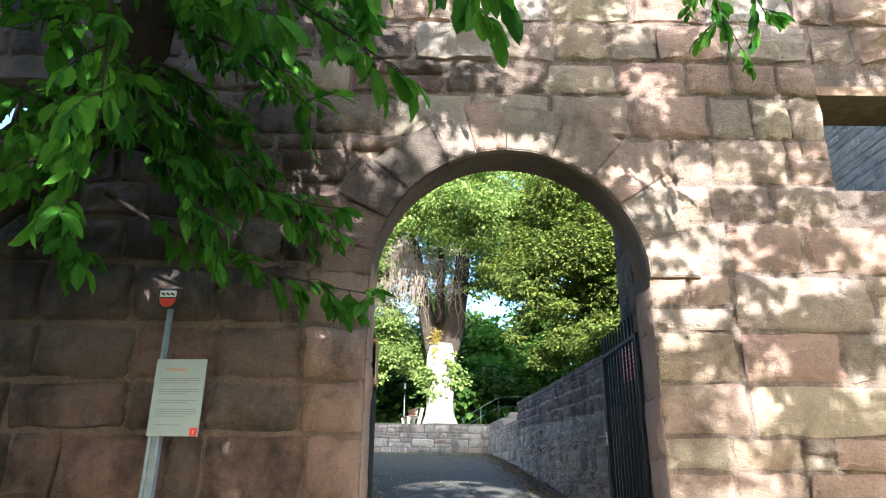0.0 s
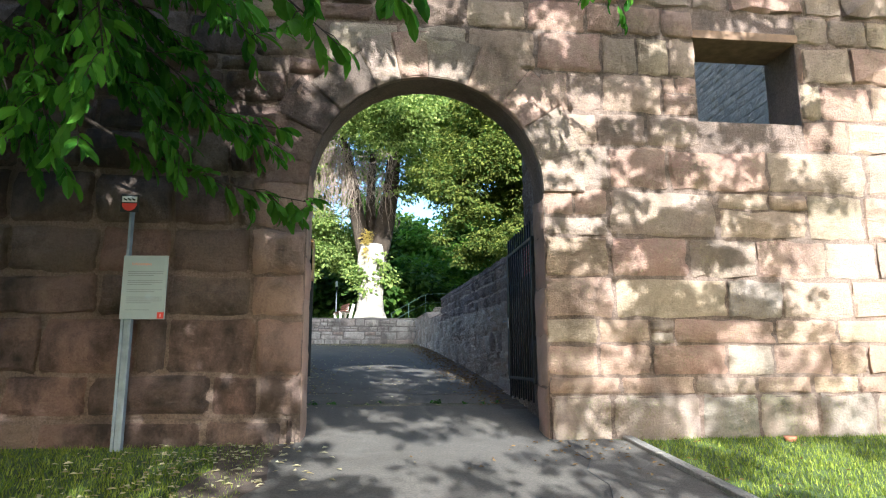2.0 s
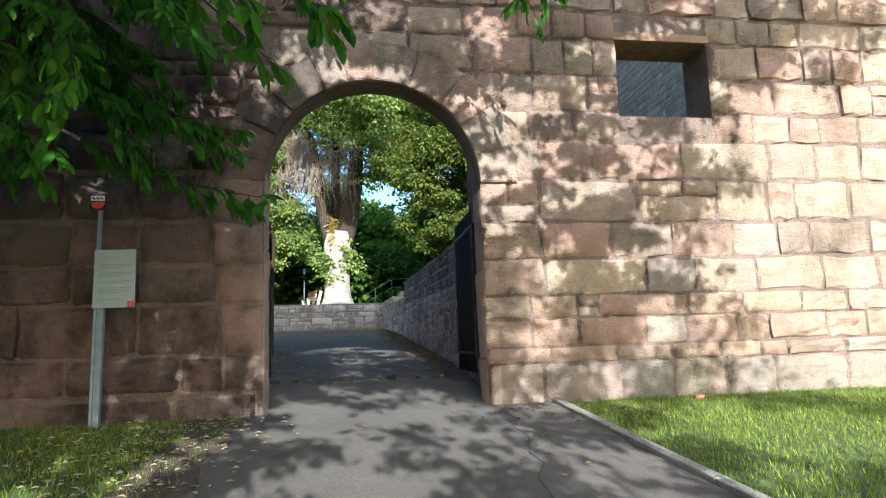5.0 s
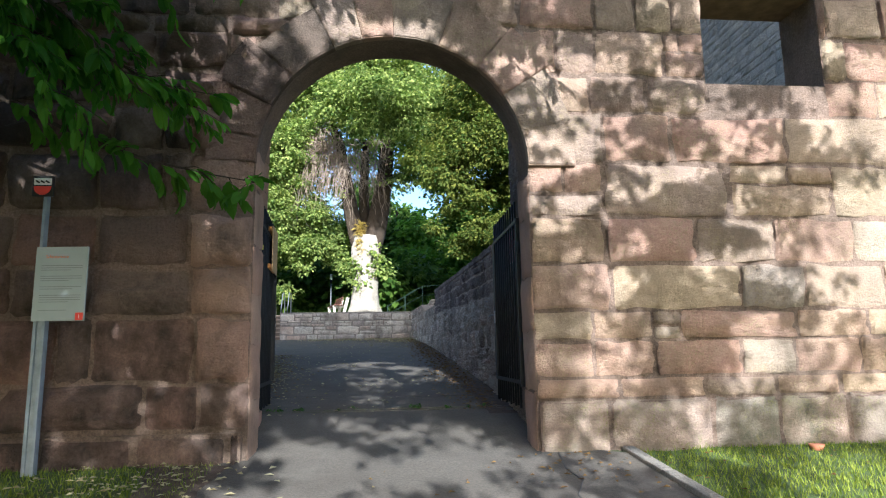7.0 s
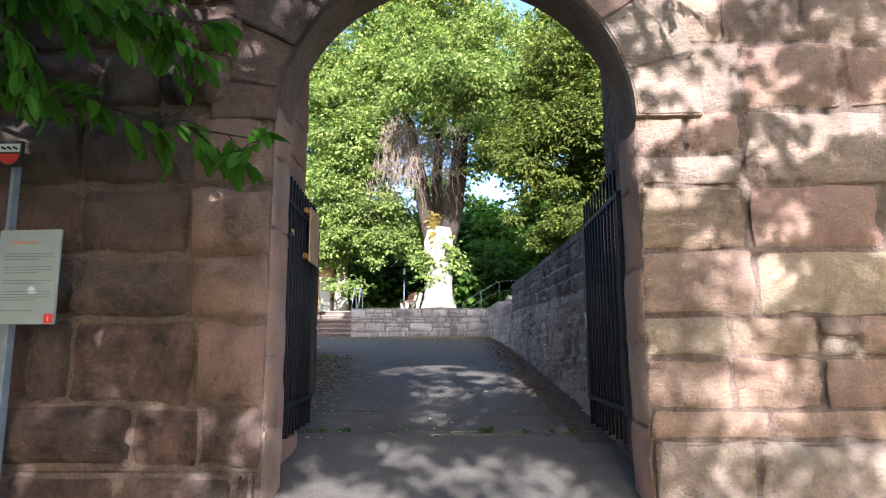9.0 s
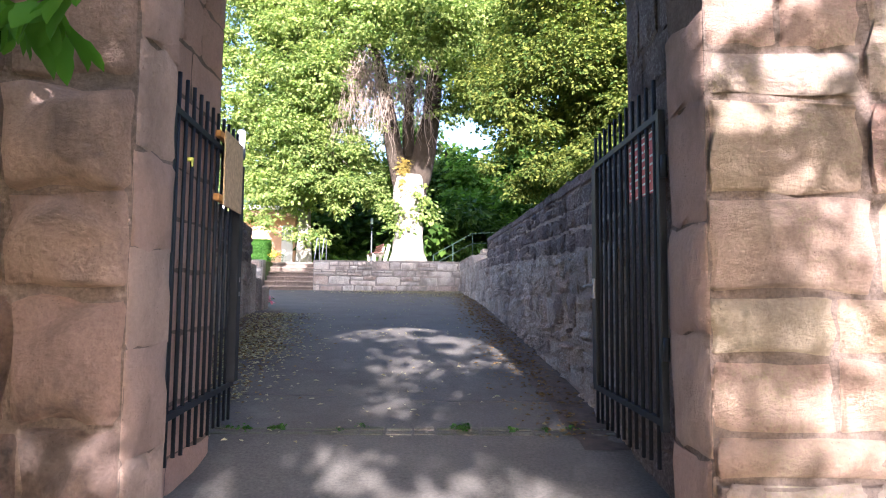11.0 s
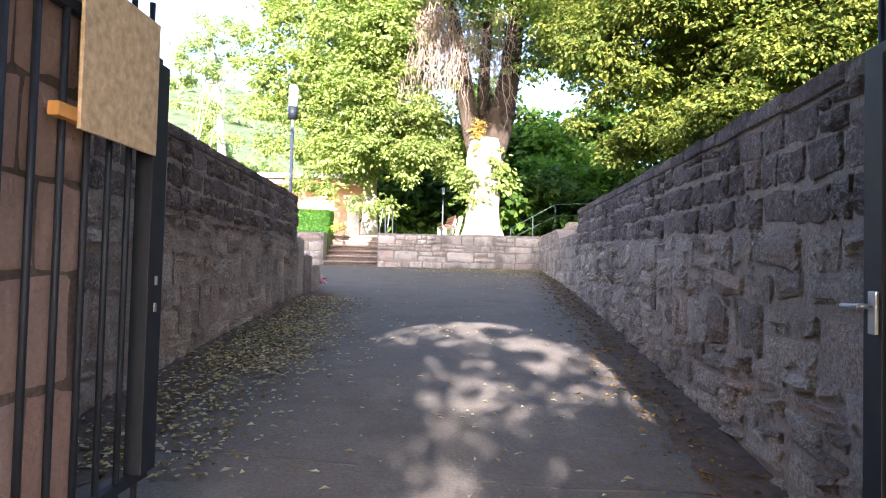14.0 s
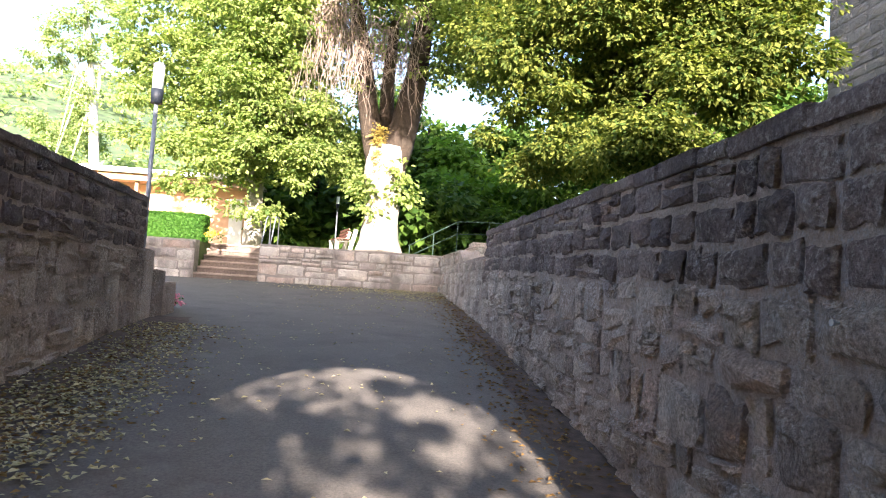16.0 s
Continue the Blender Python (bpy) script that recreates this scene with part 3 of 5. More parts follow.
lay(low_right, RUBBLES, (2.0, 27.95, 0), (0.37, -7.35, 0), (1.3, 3.2, 0.25, (0.6, 1.3)), (0.2, 0.6), 41, 0.045, 0.02, low=lambda s: ground_z(27.9 - s), high=lambda s: 3.2 if s < 3.6 else 2.9, span=7.36, name="stone")

# ---- planter wall, steps, terrace ----
DARK_JOINT = plain("dark_joint", (0.24, 0.21, 0.18), 0.95, 0, 0.3, 6, 0.4)
planter = thing("wall_planter", boxed((-3.7, 28, 1.5), (2.0, 28.45, 3.19)), DARK_JOINT, "pale weathered stone retaining wall under the tree", "wall", kind="structure")
PALES = shapes("planter_stone", PALE_STONE, 8, 1.0, 0.08, 0.43, 0.38)
lay(planter, PALES, (-3.7, 28, 0), (1, 0, 0), (1.95, 3.2, 0.33, (0.7, 1.3)), (0.3, 1.0), 51, 0.06, 0.025, split=0.3, turned=2.5, high=lambda s: 3.2, span=5.7, name="stone")
west = thing("wall_planter_west", boxed((-9.5, 28, 1.5), (-5.65, 28.45, 3.19)), DARK_JOINT, "pale stone retaining wall below the hedge", "wall", kind="structure")
lay(west, PALES, (-9.5, 28, 0), (1, 0, 0), (1.95, 3.2, 0.3, (0.85, 1.15)), (0.35, 0.95), 53, 0.06, 0.025, split=0.3, turned=2.5, high=lambda s: 3.2, span=3.85, name="stone")
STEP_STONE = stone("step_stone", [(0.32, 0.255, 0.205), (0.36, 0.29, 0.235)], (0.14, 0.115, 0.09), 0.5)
# Step stone darkened on the risers, in place of shade below the nosings.
SHADED_RISER = stone("shaded_riser_stone", [(0.17, 0.13, 0.105), (0.20, 0.155, 0.125)], (0.08, 0.07, 0.055), 0.6)
stairs = anchor("stairs", (-4.68, 28, 2.0), "worn brown stone steps up to the terrace", "stairs", kind="structure")
for i in range(6):
    step = part("step", boxed((-0.96, 0.30 * i + 0.03, -0.2), (0.96, 0.30 * i + 0.36, 0.195 * (i + 1) - 0.06), None, 0.006), SHADED_RISER, stairs)
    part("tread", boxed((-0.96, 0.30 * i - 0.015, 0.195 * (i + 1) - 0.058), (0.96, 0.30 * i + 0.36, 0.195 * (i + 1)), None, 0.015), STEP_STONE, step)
bm = boxed((-60, 28.45, 1.0), (-5.645, 29.8, 3.16))
box(bm, (-3.715, 28.45, 1.0), (60, 29.8, 3.16))
box(bm, (-60, 29.8, 1.0), (60, 120, 3.16))
terrace = thing("terrace", bm, GRASS_SOIL, "grassy terrace behind the retaining wall", "ground", kind="structure")
thing("terrace_east", boxed((2.87, BACK, -1), (60, 28.45, 2.95)), GRASS_SOIL, "raised grassy bank behind the ramp wall", "ground", kind="structure")

# west-facing ruin wall and coping
ruin = thing("wall_ruin", boxed((13, BACK, 0), (14, 25.8, 20)), TOWER_STONE, "tall grey coursed ruin wall in shade", "wall", kind="structure")
RUINS = shapes("ruin_stone", TOWER_STONE, 4, 1.0, 0.04)
lay(ruin, RUINS, (13, 25.8, 0), (0, -1, 0), (5, 19, 0.34, (0.7, 1.3)), (0.4, 1.0), 71, 0.04, 0.02, span=10.5, near=lambda p: False)


def coping(parent, a, b, width, z_of, seed, reach=0.03):
    """Rough slabs that cap a wall from a to b."""
    rnd = random.Random(seed)
    a, b = Vector((*a, 0)), Vector((*b, 0))
    way = (b - a).normalized()
    side = way.cross(Vector((0, 0, 1)))
    s, total = 0.0, (b - a).length
    while s < total:
        w = min(rnd.uniform(0.35, 0.85), total - s)
        p = a + way * (s + w / 2)
        z = z_of((s + w / 2) / total)
        lo, hi = sorted((-reach * (1 if width > 0 else -1), width))
        m = Matrix.Translation((p.x, p.y, z)) @ Matrix((way, side, Vector((0, 0, 1)))).transposed().to_4x4() @ pose(0, 0, 0, rnd.uniform(-2, 2), rnd.uniform(-1, 1), rnd.uniform(-1, 1))
        bm = boxed((-w / 2 + 0.006, lo, -0.09), (w / 2 - 0.006, hi, rnd.uniform(0.0, 0.025)), m, 0.018)
        for v in bm.verts:
            v.co += Vector((rnd.uniform(-1, 1), rnd.uniform(-1, 1), rnd.uniform(-1, 1))) * 0.008
        part("coping_stone", bm, DARK_RUBBLE, parent)
        s += w


coping(right, RIGHT_A, RIGHT_B, 0.5, right_top, 3)
coping(left, LEFT_A, LEFT_B, -0.45, left_top, 4)
# stepped ends of the west ramp wall
for k, (y, z) in enumerate(((18.62, 2.55), (19.1, 2.2), (19.5, 2.0))):
    bm = boxed((left_wall_x(y) - 0.42, y, 1.0), (left_wall_x(y) + 0.03 + 0.1 * k, y + 0.46, z), None, 0.03)
    for v in bm.verts:
        v.co += noise.noise_vector(v.co * 3) * 0.03
    part("stepped_end_stone", bm, RUBBLE, left)
# slabs behind the low east wall
slabs = anchor("slab_stack", (3.2, 26.2, 3.0), "stack of dark flat stone slabs on the low wall", "stone slabs")
for k in range(4):
    part("slab", boxed((-0.9 + 0.12 * k, -0.5, 0.16 * k - 0.1), (0.9, 0.5, 0.16 * k + 0.05), None, 0.02), RUBBLE, slabs)

# ---- kerb, sill and joints of the path ----
kerb = anchor("kerb", (3.05, 0, 0), "pale stone kerb between path and lawn", "kerb", kind="structure")
y = -6.0
while y < 6.3:
    w = min(0.95, 6.32 - y)
    z = ground_z(y + w / 2)
    tilt = pose(0, y + w / 2, z, math.degrees(math.atan2(ground_z(y + w) - ground_z(y), w)), random.uniform(-1.5, 1.5), random.uniform(-0.6, 0.6))
    part("kerbstone", boxed((-0.06, -w / 2 + 0.006, -0.2), (0.06, w / 2 - 0.006, 0.045), tilt, 0.014), KERB, kerb)
    y += w
MOSSY = stone("mossy_paving", [(0.13, 0.13, 0.09), (0.17, 0.15, 0.12)], (0.06, 0.07, 0.035), 0.8)
sill = anchor("cobble_row", (0, 8.72, 0), "row of mossy small paving stones across the gateway", "paving", kind="structure")
x = -1.3
while x < 2.35:
    w = random.uniform(0.16, 0.26)
    for j in range(2):
        z = ground_z(8.66 + 0.13 * j)
        part("paving_stone", boxed((x + 0.008, -0.06 + 0.13 * j + 0.006, z - 0.06), (x + w - 0.008, 0.06 + 0.13 * j, z + 0.006 + random.uniform(0, 0.006)), None, 0.012), MOSSY, sill)
    x += w


def margin(name, x0, x1, y0, y1, label):
    bm = sheet(x0, x1, y0, y1, 6, int((y1 - y0) * 5), 0.008, 0.02)
    for v in bm.verts:
        v.co.x += 0.16 * noise.noise((v.co.y * 1.1, v.co.x, 0)) + 0.07 * noise.noise((v.co.y * 4.3, v.co.x, 5))
    return thing(name, bm, EARTH, label, "earth", kind="structure")


margin("earth_margin_front", -1.5, -0.92, 1.5, 6.2, "bare brown earth between the path and grass")
margin("earth_margin_east", 1.95, 2.45, 8.3, 27.8, "brown earth and leaf litter along the ramp wall")
margin("earth_margin_west", lambda y: left_wall_x(y) - 0.1, lambda y: left_wall_x(y) + 0.75, 8.9, 19.4, "brown earth and leaf litter along the ramp wall")


def litter(name, count, spots, material, label, size=0.03):
    """Fallen leaves lying on the path: spots give x, y and a spread."""
    v, f = [], []
    for _ in range(count):
        sx, sy, rx, ry = random.choice(spots)
        x, y = random.gauss(sx, rx), random.uniform(sy - ry, sy + ry)
        if y > FACE - 0.1 and (x > 2.3 or x < left_wall_x(y) + 0.05 or y < 8.3):
            continue
        z, a, s = ground_z(y) + 0.022, random.uniform(0, 6.28), size * random.uniform(0.5, 1.4)
        n = len(v)
        for k, (r, lift) in enumerate(((1, 0.0), (0.55, 0.012), (1, 0.004), (0.5, 0.015))):
            v.append((x + s * r * math.cos(a + k * 1.571), y + s * r * math.sin(a + k * 1.571), z + lift * random.uniform(0.3, 1.5)))
        f += [(n, n + 1, n + 2), (n, n + 2, n + 3)]
    return tagged(new(name, from_arrays(name, v, f, material)), label, "leaves", "", "stuff")


DRY_LEAF = leafy("dry_leaf", (0.26, 0.21, 0.11), (0.48, 0.44, 0.30), 0.7, 0.1)
DARK_LEAF = leafy("brown_leaf", (0.12, 0.07, 0.03), (0.24, 0.15, 0.06), 0.8, 0.1)
west_spots = [(left_wall_x(y) + 0.75, y, 0.42, 0.5) for y in (10, 11, 12, 12.5, 13, 13.5, 14, 14.5, 15, 16, 17, 18)]
litter("fallen_leaves", 3300, west_spots, DRY_LEAF, "pale dry fallen leaves along the wall foot")
litter("fallen_leaves", 3400, west_spots + [(2.0, y, 0.25, 0.5) for y in range(9, 27)], DARK_LEAF, "brown fallen leaves along the wall foot")
litter("fallen_leaves", 1500, [(0, 14, 1.6, 6), (0.5, 24, 1.4, 3), (0.8, 26.8, 1.2, 0.9), (1.0, 27.2, 1.0, 0.6)], DRY_LEAF, "scattered dry leaves on the asphalt", 0.026)
litter("fallen_leaves", 1100, [(0.6, 27.3, 1.5, 0.5), (-0.6, 26.9, 1.6, 0.9), (1.2, 26.0, 0.6, 1.6)], DRY_LEAF, "drift of dry leaves below the planter wall", 0.035)
litter("fallen_leaves", 420, [(-1.7, y, 0.6, 0.5) for y in (3.6, 4.6, 5.4, 5.9)], DRY_LEAF, "dry leaves strewn on the shaded grass", 0.035)
litter("fallen_leaves", 130, [(3.2, 4.5, 1.2, 1.6), (2.4, 5.6, 0.5, 0.6)], DARK_LEAF, "brown leaves beside the pale kerb", 0.03)
# weeds in the joints of the cobble row
v, f = foliage([(random.uniform(-1.1, 2.2), 8.8 + random.uniform(-.03, .03), ground_z(8.8) + 0.03, 0.06, 0.03, 0.035) for _ in range(22)], 260, 0.032)
tagged(new("weeds", from_arrays("weeds", v, f, HEDGE)), "small green weeds between paving stones", "weeds", "", "stuff")


# ---- lawns ----
def lawn(name, x0, x1, y0, y1, count, label):
    v, f = [], []
    for _ in range(count):
        x, y = random.uniform(x0, x1), y1 - (y1 - y0) * random.random() ** 1.4
        z, a, h = ground_z(y) - 0.03, random.uniform(0, 6.28), random.uniform(0.03, 0.085)
        dx, dy, w = math.cos(a), math.sin(a), 0.006
        n = len(v)
        v += [(x - dy * w, y + dx * w, z), (x + dy * w, y - dx * w, z), (x + dx * h * 0.6, y + dy * h * 0.6, z + h)]
        f.append((n, n + 1, n + 2))
    return tagged(new(name, from_arrays(name, v, f, BLADE)), label, "grass", "", "stuff")


lawn("lawn_grass", 3.13, 11.5, 0.5, 6.33, 42000, "short sunlit lawn at the wall's foot")
lawn("lawn_grass", -5.0, -1.02, 2.0, 6.25, 16000, "short shaded grass beside the path")

# ---- gate leaves ----
OSB = plain("chipboard", (0.50, 0.36, 0.21), 0.75, 0, 0.3, 26, 0.3)
ORANGE_WOOD = plain("orange_wood", (0.55, 0.25, 0.06), 0.6, 0, 0.2, 12, 0.1)
RED_SIGN = plain("red_enamel", (0.55, 0.035, 0.06), 0.35, 0, 0.08, 3, 0)
WHITE_PAINT = plain("white_paint", (0.78, 0.78, 0.76), 0.5, 0, 0.05, 8, 0)
PALE_PANEL = plain("pale_panel", (0.32, 0.365, 0.36), 0.5, 0, 0.05, 5, 0)
INK = plain("dark_ink", (0.17, 0.19, 0.19), 0.6, 0, 0.1, 5, 0)
ORANGE_INK = plain("orange_ink", (0.70, 0.20, 0.08), 0.6, 0, 0.1, 5, 0)
RED_INK = plain("red_ink", (0.62, 0.05, 0.03), 0.5, 0, 0.1, 5, 0)
BLACK = plain("black_paint", (0.015, 0.015, 0.016), 0.5, 0, 0.1, 5, 0)


def rod(p, q, r, sides=8):
    return tube(bmesh.new(), [p, q], [r, r], sides)


def gate_leaf(name, hinge, end, face, label):
    """A leaf of round bars between two rails; x runs from the hinge to the free edge, y to the passage side."""
    w = math.dist(hinge, end)
    yaw = math.degrees(math.atan2(end[1] - hinge[1], end[0] - hinge[0]))
    leaf = anchor(name, pose(*hinge, 0, 0, 0, yaw), label, "gate", "gate leaves")
    lo, hi = 1.03, 2.90
    for z, n in ((lo, "bottom_rail"), (hi, "top_rail")):
        part(n, boxed((0, -0.02, z - 0.022), (w, 0.02, z + 0.022), None, 0.004), IRON, leaf)
    part("hinge_stile", boxed((-0.005, -0.022, lo - 0.05), (0.045, 0.022, hi + 0.03), None, 0.004), IRON, leaf)
    part("lock_stile", boxed((w - 0.13, -0.024 - 0.03 * (face < 0), lo + 0.022), (w, 0.024, hi - 0.022), None, 0.004), IRON, leaf)
    n = 11
    for i in range(n):
        x = 0.11 + (w - 0.20) * i / (n - 1)
        part("bar", rod((x, face * 0.005, 0.74 + 0.02 * (i % 2)), (x, face * 0.005, hi + 0.25), 0.0135), IRON, leaf)
    for z in (1.4, 2.5):
        part("hinge", rod((-0.03, 0, z), (-0.03, 0, z + 0.14), 0.02), IRON, leaf)
    return leaf, w


east_leaf, w = gate_leaf("gate_leaf", (2.14, 7.0), (2.16, 8.66), 1, "dark iron bar gate leaf standing open with handle")
plate = part("lock_plate", boxed((w - 0.115, 0.024, 1.77), (w - 0.06, 0.04, 1.94), None, 0.006), STEEL, east_leaf, "brushed steel lock plate")
bm = rod((w - 0.085, 0.035, 1.88), (w - 0.085, 0.09, 1.88), 0.011)
tube(bm, [(w - 0.085, 0.085, 1.88), (w + 0.045, 0.085, 1.875)], [0.011, 0.011])
part("lever_handle", bm, STEEL, plate, "brushed steel lever handle")
west_leaf, w2 = gate_leaf("gate_leaf", (-0.835, 7.0), (-0.935, 8.71), -1, "dark iron bar gate leaf standing open with board")
for z in (1.78, 1.90):
    part("lock_bolt", boxed((w2 - 0.075, -0.06, z - 0.02), (w2 - 0.055, -0.053, z + 0.02), None, 0.002), STEEL, west_leaf)

board = anchor("chipboard_panel", pose(-0.92, 8.29, 2.74, 0, 0, 93), "weathered chipboard panel on orange battens on the gate", "board")
part("panel", boxed((-0.26, -0.075, -0.29), (0.29, -0.06, 0.29), None, 0.003), OSB, board)
for z in (-0.24, 0.24):
    part("batten", boxed((-0.36, -0.06, z - 0.025), (0.27, -0.018, z + 0.025), None, 0.004), ORANGE_WOOD, board)

notice = anchor("red_notice", pose(2.175, 7.48, 2.665, 0, 0, -90), "red notice with white lettering on the gate", "sign")
part("plate", boxed((-0.27, -0.002, -0.205), (0.27, 0.004, 0.205), None, 0.002), RED_SIGN, notice)
for lo, hi in (((-0.262, -0.006, -0.198), (0.262, -0.003, -0.19)), ((-0.262, -0.006, 0.19), (0.262, -0.003, 0.198)), ((-0.262, -0.006, -0.189), (-0.254, -0.003, 0.189)), ((0.254, -0.006, -0.189), (0.262, -0.003, 0.189))):
    part("border", boxed(lo, hi), WHITE_PAINT, notice)
rnd = random.Random(12)
for i in range(6):
    x, z = -0.23, 0.15 - 0.055 * i
    while x < 0.20:
        l = rnd.uniform(0.04, 0.13)
        part("writing", boxed((x, -0.006, z - 0.007), (min(x + l, 0.235), -0.003, z + 0.007)), WHITE_PAINT, notice)
        x += l + 0.02

# ---- information sign on its pole ----
post = anchor("information_sign", pose(-2.64, 6.12, ground_z(6.12), 0, 0, -4), "pale printed information panel on a grey metal pole", "sign")
bm = boxed((-0.055, -0.02, -0.2), (-0.025, 0.05, 2.6), None, 0.004)
box(bm, (0.025, -0.02, -0.2), (0.055, 0.05, 2.05), None, 0.004)
box(bm, (-0.025, 0.0, -0.2), (0.025, 0.03, 2.05), None, 0.003)
part("pole", bm, GREY_POLE, post)
panel = part("panel", boxed((-0.06, -0.05, 1.38), (0.42, -0.024, 2.08), None, 0.004), PALE_PANEL, post)
rnd = random.Random(4)
for z0, n in ((1.90, 3), (1.80, 3), (1.70, 2), (1.62, 4), (1.48, 1)):
    for i in range(n):
        part("text_line", boxed((0.0, -0.054, z0 - 0.021 * i - 0.0025), (rnd.uniform(0.25, 0.37) if i == n - 1 else 0.38, -0.0515, z0 - 0.021 * i + 0.0025)), INK, panel)
part("number_square", boxed((0.345, -0.055, 1.385), (0.415, -0.0515, 1.455)), RED_INK, panel, "red number square")


def lettering(name, words, size, place, material, parent):
    """Flat raised letters in the built-in font, as a mesh."""
    curve = bpy.data.curves.new(name, "FONT")
    curve.body, curve.size, curve.extrude, curve.align_x = words, size, 0.001, "CENTER"
    draft = new("draft", curve)
    me = bpy.data.meshes.new_from_object(draft.evaluated_get(bpy.context.evaluated_depsgraph_get()))
    bpy.data.objects.remove(draft)
    me.materials.clear()
    me.materials.append(material)
    ob = new(name, me)
    ob.parent = parent
    ob.matrix_basis = place


lettering("number", "1", 0.05, pose(0.38, -0.0565, 1.402, 90, 0, 0), WHITE_PAINT, panel)
lettering("heading", "Schlossruine", 0.042, pose(0.14, -0.0525, 1.972, 90, 0, 0), ORANGE_INK, panel)

badge = anchor("coat_of_arms_plaque", pose(-2.69, 6.06, 3.02), "small black white and red shield plaque on the wall", "plaque")
part("plate", boxed((-0.095, 0.0, -0.1), (0.095, 0.03, 0.1), None, 0.006), BLACK, badge)
bm = bmesh.new()
outline = [(0.08 * math.cos(math.pi * k / 10), -0.004 - 0.085 * math.sin(math.pi * k / 10)) for k in range(11)]
front, back = [[bm.verts.new((x, y, z)) for x, z in outline] for y in (-0.007, 0.001)]
bm.faces.new(front)
for k in range(11):
    bm.faces.new((front[k], back[k], back[(k + 1) % 11], front[(k + 1) % 11]))
bmesh.ops.recalc_face_normals(bm, faces=bm.faces)
part("red_field", bm, RED_INK, badge)
part("white_field", boxed((-0.08, -0.006, 0.01), (0.08, -0.001, 0.075), None, 0.001), WHITE_PAINT, badge)
for k in (-1, 0, 1):
    part("antler_mark", boxed((-0.02, -0.010, -0.008), (0.02, -0.007, 0.008), pose(0.045 * k, 0, 0.04, 0, 30, 0)), BLACK, badge)

bolt = anchor("wall_bolt", (2.34, 10.2, 2.2), "small steel eye bolt set in the ramp wall", "bolt")
part("stem", tube(bmesh.new(), [(0.06, 0, 0), (-0.05, 0, 0)], [0.006, 0.006]), STEEL, bolt)
part("washer", tube(bmesh.new(), [(-0.05, 0, 0), (-0.06, 0, 0)], [0.013, 0.013], 12), STEEL, bolt)
pot = anchor("clay_dish", (4.98, 6.12, ground_z(6.12) - 0.02), "small terracotta dish on the lawn by the wall", "dish")
part("bowl", tube(bmesh.new(), [(0, 0, 0), (0, 0, 0.035), (0, 0, 0.065)], [0.05, 0.065, 0.075], 16), plain("terracotta", (0.50, 0.20, 0.11), 0.8, 0, 0.15, 12, 0.1), pot)

for name, pts in (("asphalt_seam", ((0.55, 9.78), (1.1, 9.72), (1.75, 9.78), (2.1, 9.74))), ("asphalt_seam", ((-1.9, 9.95), (-1.0, 10.0), (-0.2, 9.9))),
                  ("asphalt_crack", ((2.32, 6.3), (2.22, 5.7), (2.25, 5.3), (2.08, 4.9), (2.11, 4.4), (1.93, 3.8), (1.95, 3.4), (1.77, 3.0), (1.7, 2.2)))):
    thing(name, tube(bmesh.new(), [(x, y, ground_z(y) + 0.002) for x, y in pts], [0.007] * len(pts), 5), plain("tar_joint", (0.075, 0.07, 0.067), 0.9, 0, 0.2, 8, 0.1), "dark tarred joint in the asphalt path", "joint", kind="structure")

tag = anchor("yellow_ribbon", (-0.862, 7.40, 2.66), "scrap of yellow ribbon tied to a gate bar", "ribbon")
bm = boxed((-0.016, -0.014, -0.012), (0.02, 0.014, 0.014), None, 0.005)
box(bm, (0.012, -0.022, -0.045), (0.019, 0.004, -0.012), pose(0, 0, 0, 14), 0.002)
part("knot", bm, plain("yellow_cloth", (0.75, 0.72, 0.12), 0.8, 0, 0.1, 20, 0.1), tag)

# ---- terrace things ----
ORANGE_WALL = plain("apricot_render", (0.62, 0.36, 0.22), 0.85, 0, 0.1, 3, 0.1)
ROOF_EDGE = plain("pale_fascia", (0.70, 0.66, 0.60), 0.6, 0, 0.1, 4, 0.05)
SOFFIT = plain("brown_soffit", (0.30, 0.18, 0.10), 0.7, 0, 0.2, 6, 0.1)
pavilion = anchor("pavilion", (-13, 34, 3.16), "low apricot rendered pavilion with flat pale roof", "building")
part("wall", boxed((-6, 0.6, 0), (7.2, 6, 2.45)), ORANGE_WALL, pavilion)
part("roof", boxed((-6.6, -0.6, 2.72), (7.5, 6.6, 2.92), None, 0.02), ROOF_EDGE, pavilion)
part("soffit", boxed((-6.4, -0.4, 2.45), (7.35, 6.3, 2.715), None, 0.01), SOFFIT, pavilion)
for x in (-4, -0.5, 3):
    part("post", boxed((x, -0.2, 0), (x + 0.14, -0.06, 2.45), None, 0.01), SOFFIT, pavilion)
part("door", boxed((6.55, 0.55, 0), (7.1, 0.598, 2.1), None, 0.005), ROOF_EDGE, pavilion)

hedge = anchor("clipped_hedge", (-6.6, 28.9, 3.16), "clipped dense green box hedge above the wall", "hedge")
v, f = [], []
for _ in range(9000):
    p = [random.uniform(-1, 1) for _ in range(3)]
    k = random.randrange(3)
    p[k] = (1 if p[k] > 0 else -1) * random.uniform(0.93, 1.03)
    c = Vector((p[0] * 0.95, p[1] * 0.35, 0.43 + p[2] * 0.43))
    d = Vector((random.gauss(0, 1), random.gauss(0, 1), random.gauss(0, 1))).normalized() * 0.035
    e = d.orthogonal().normalized() * 0.022
    n = len(v)
    v += [c - d, c + e, c + d, c - e]
    f += [(n, n + 1, n + 2), (n, n + 2, n + 3)]
ob = new("leaves", from_arrays("leaves", v, f, HEDGE))
ob.parent = hedge
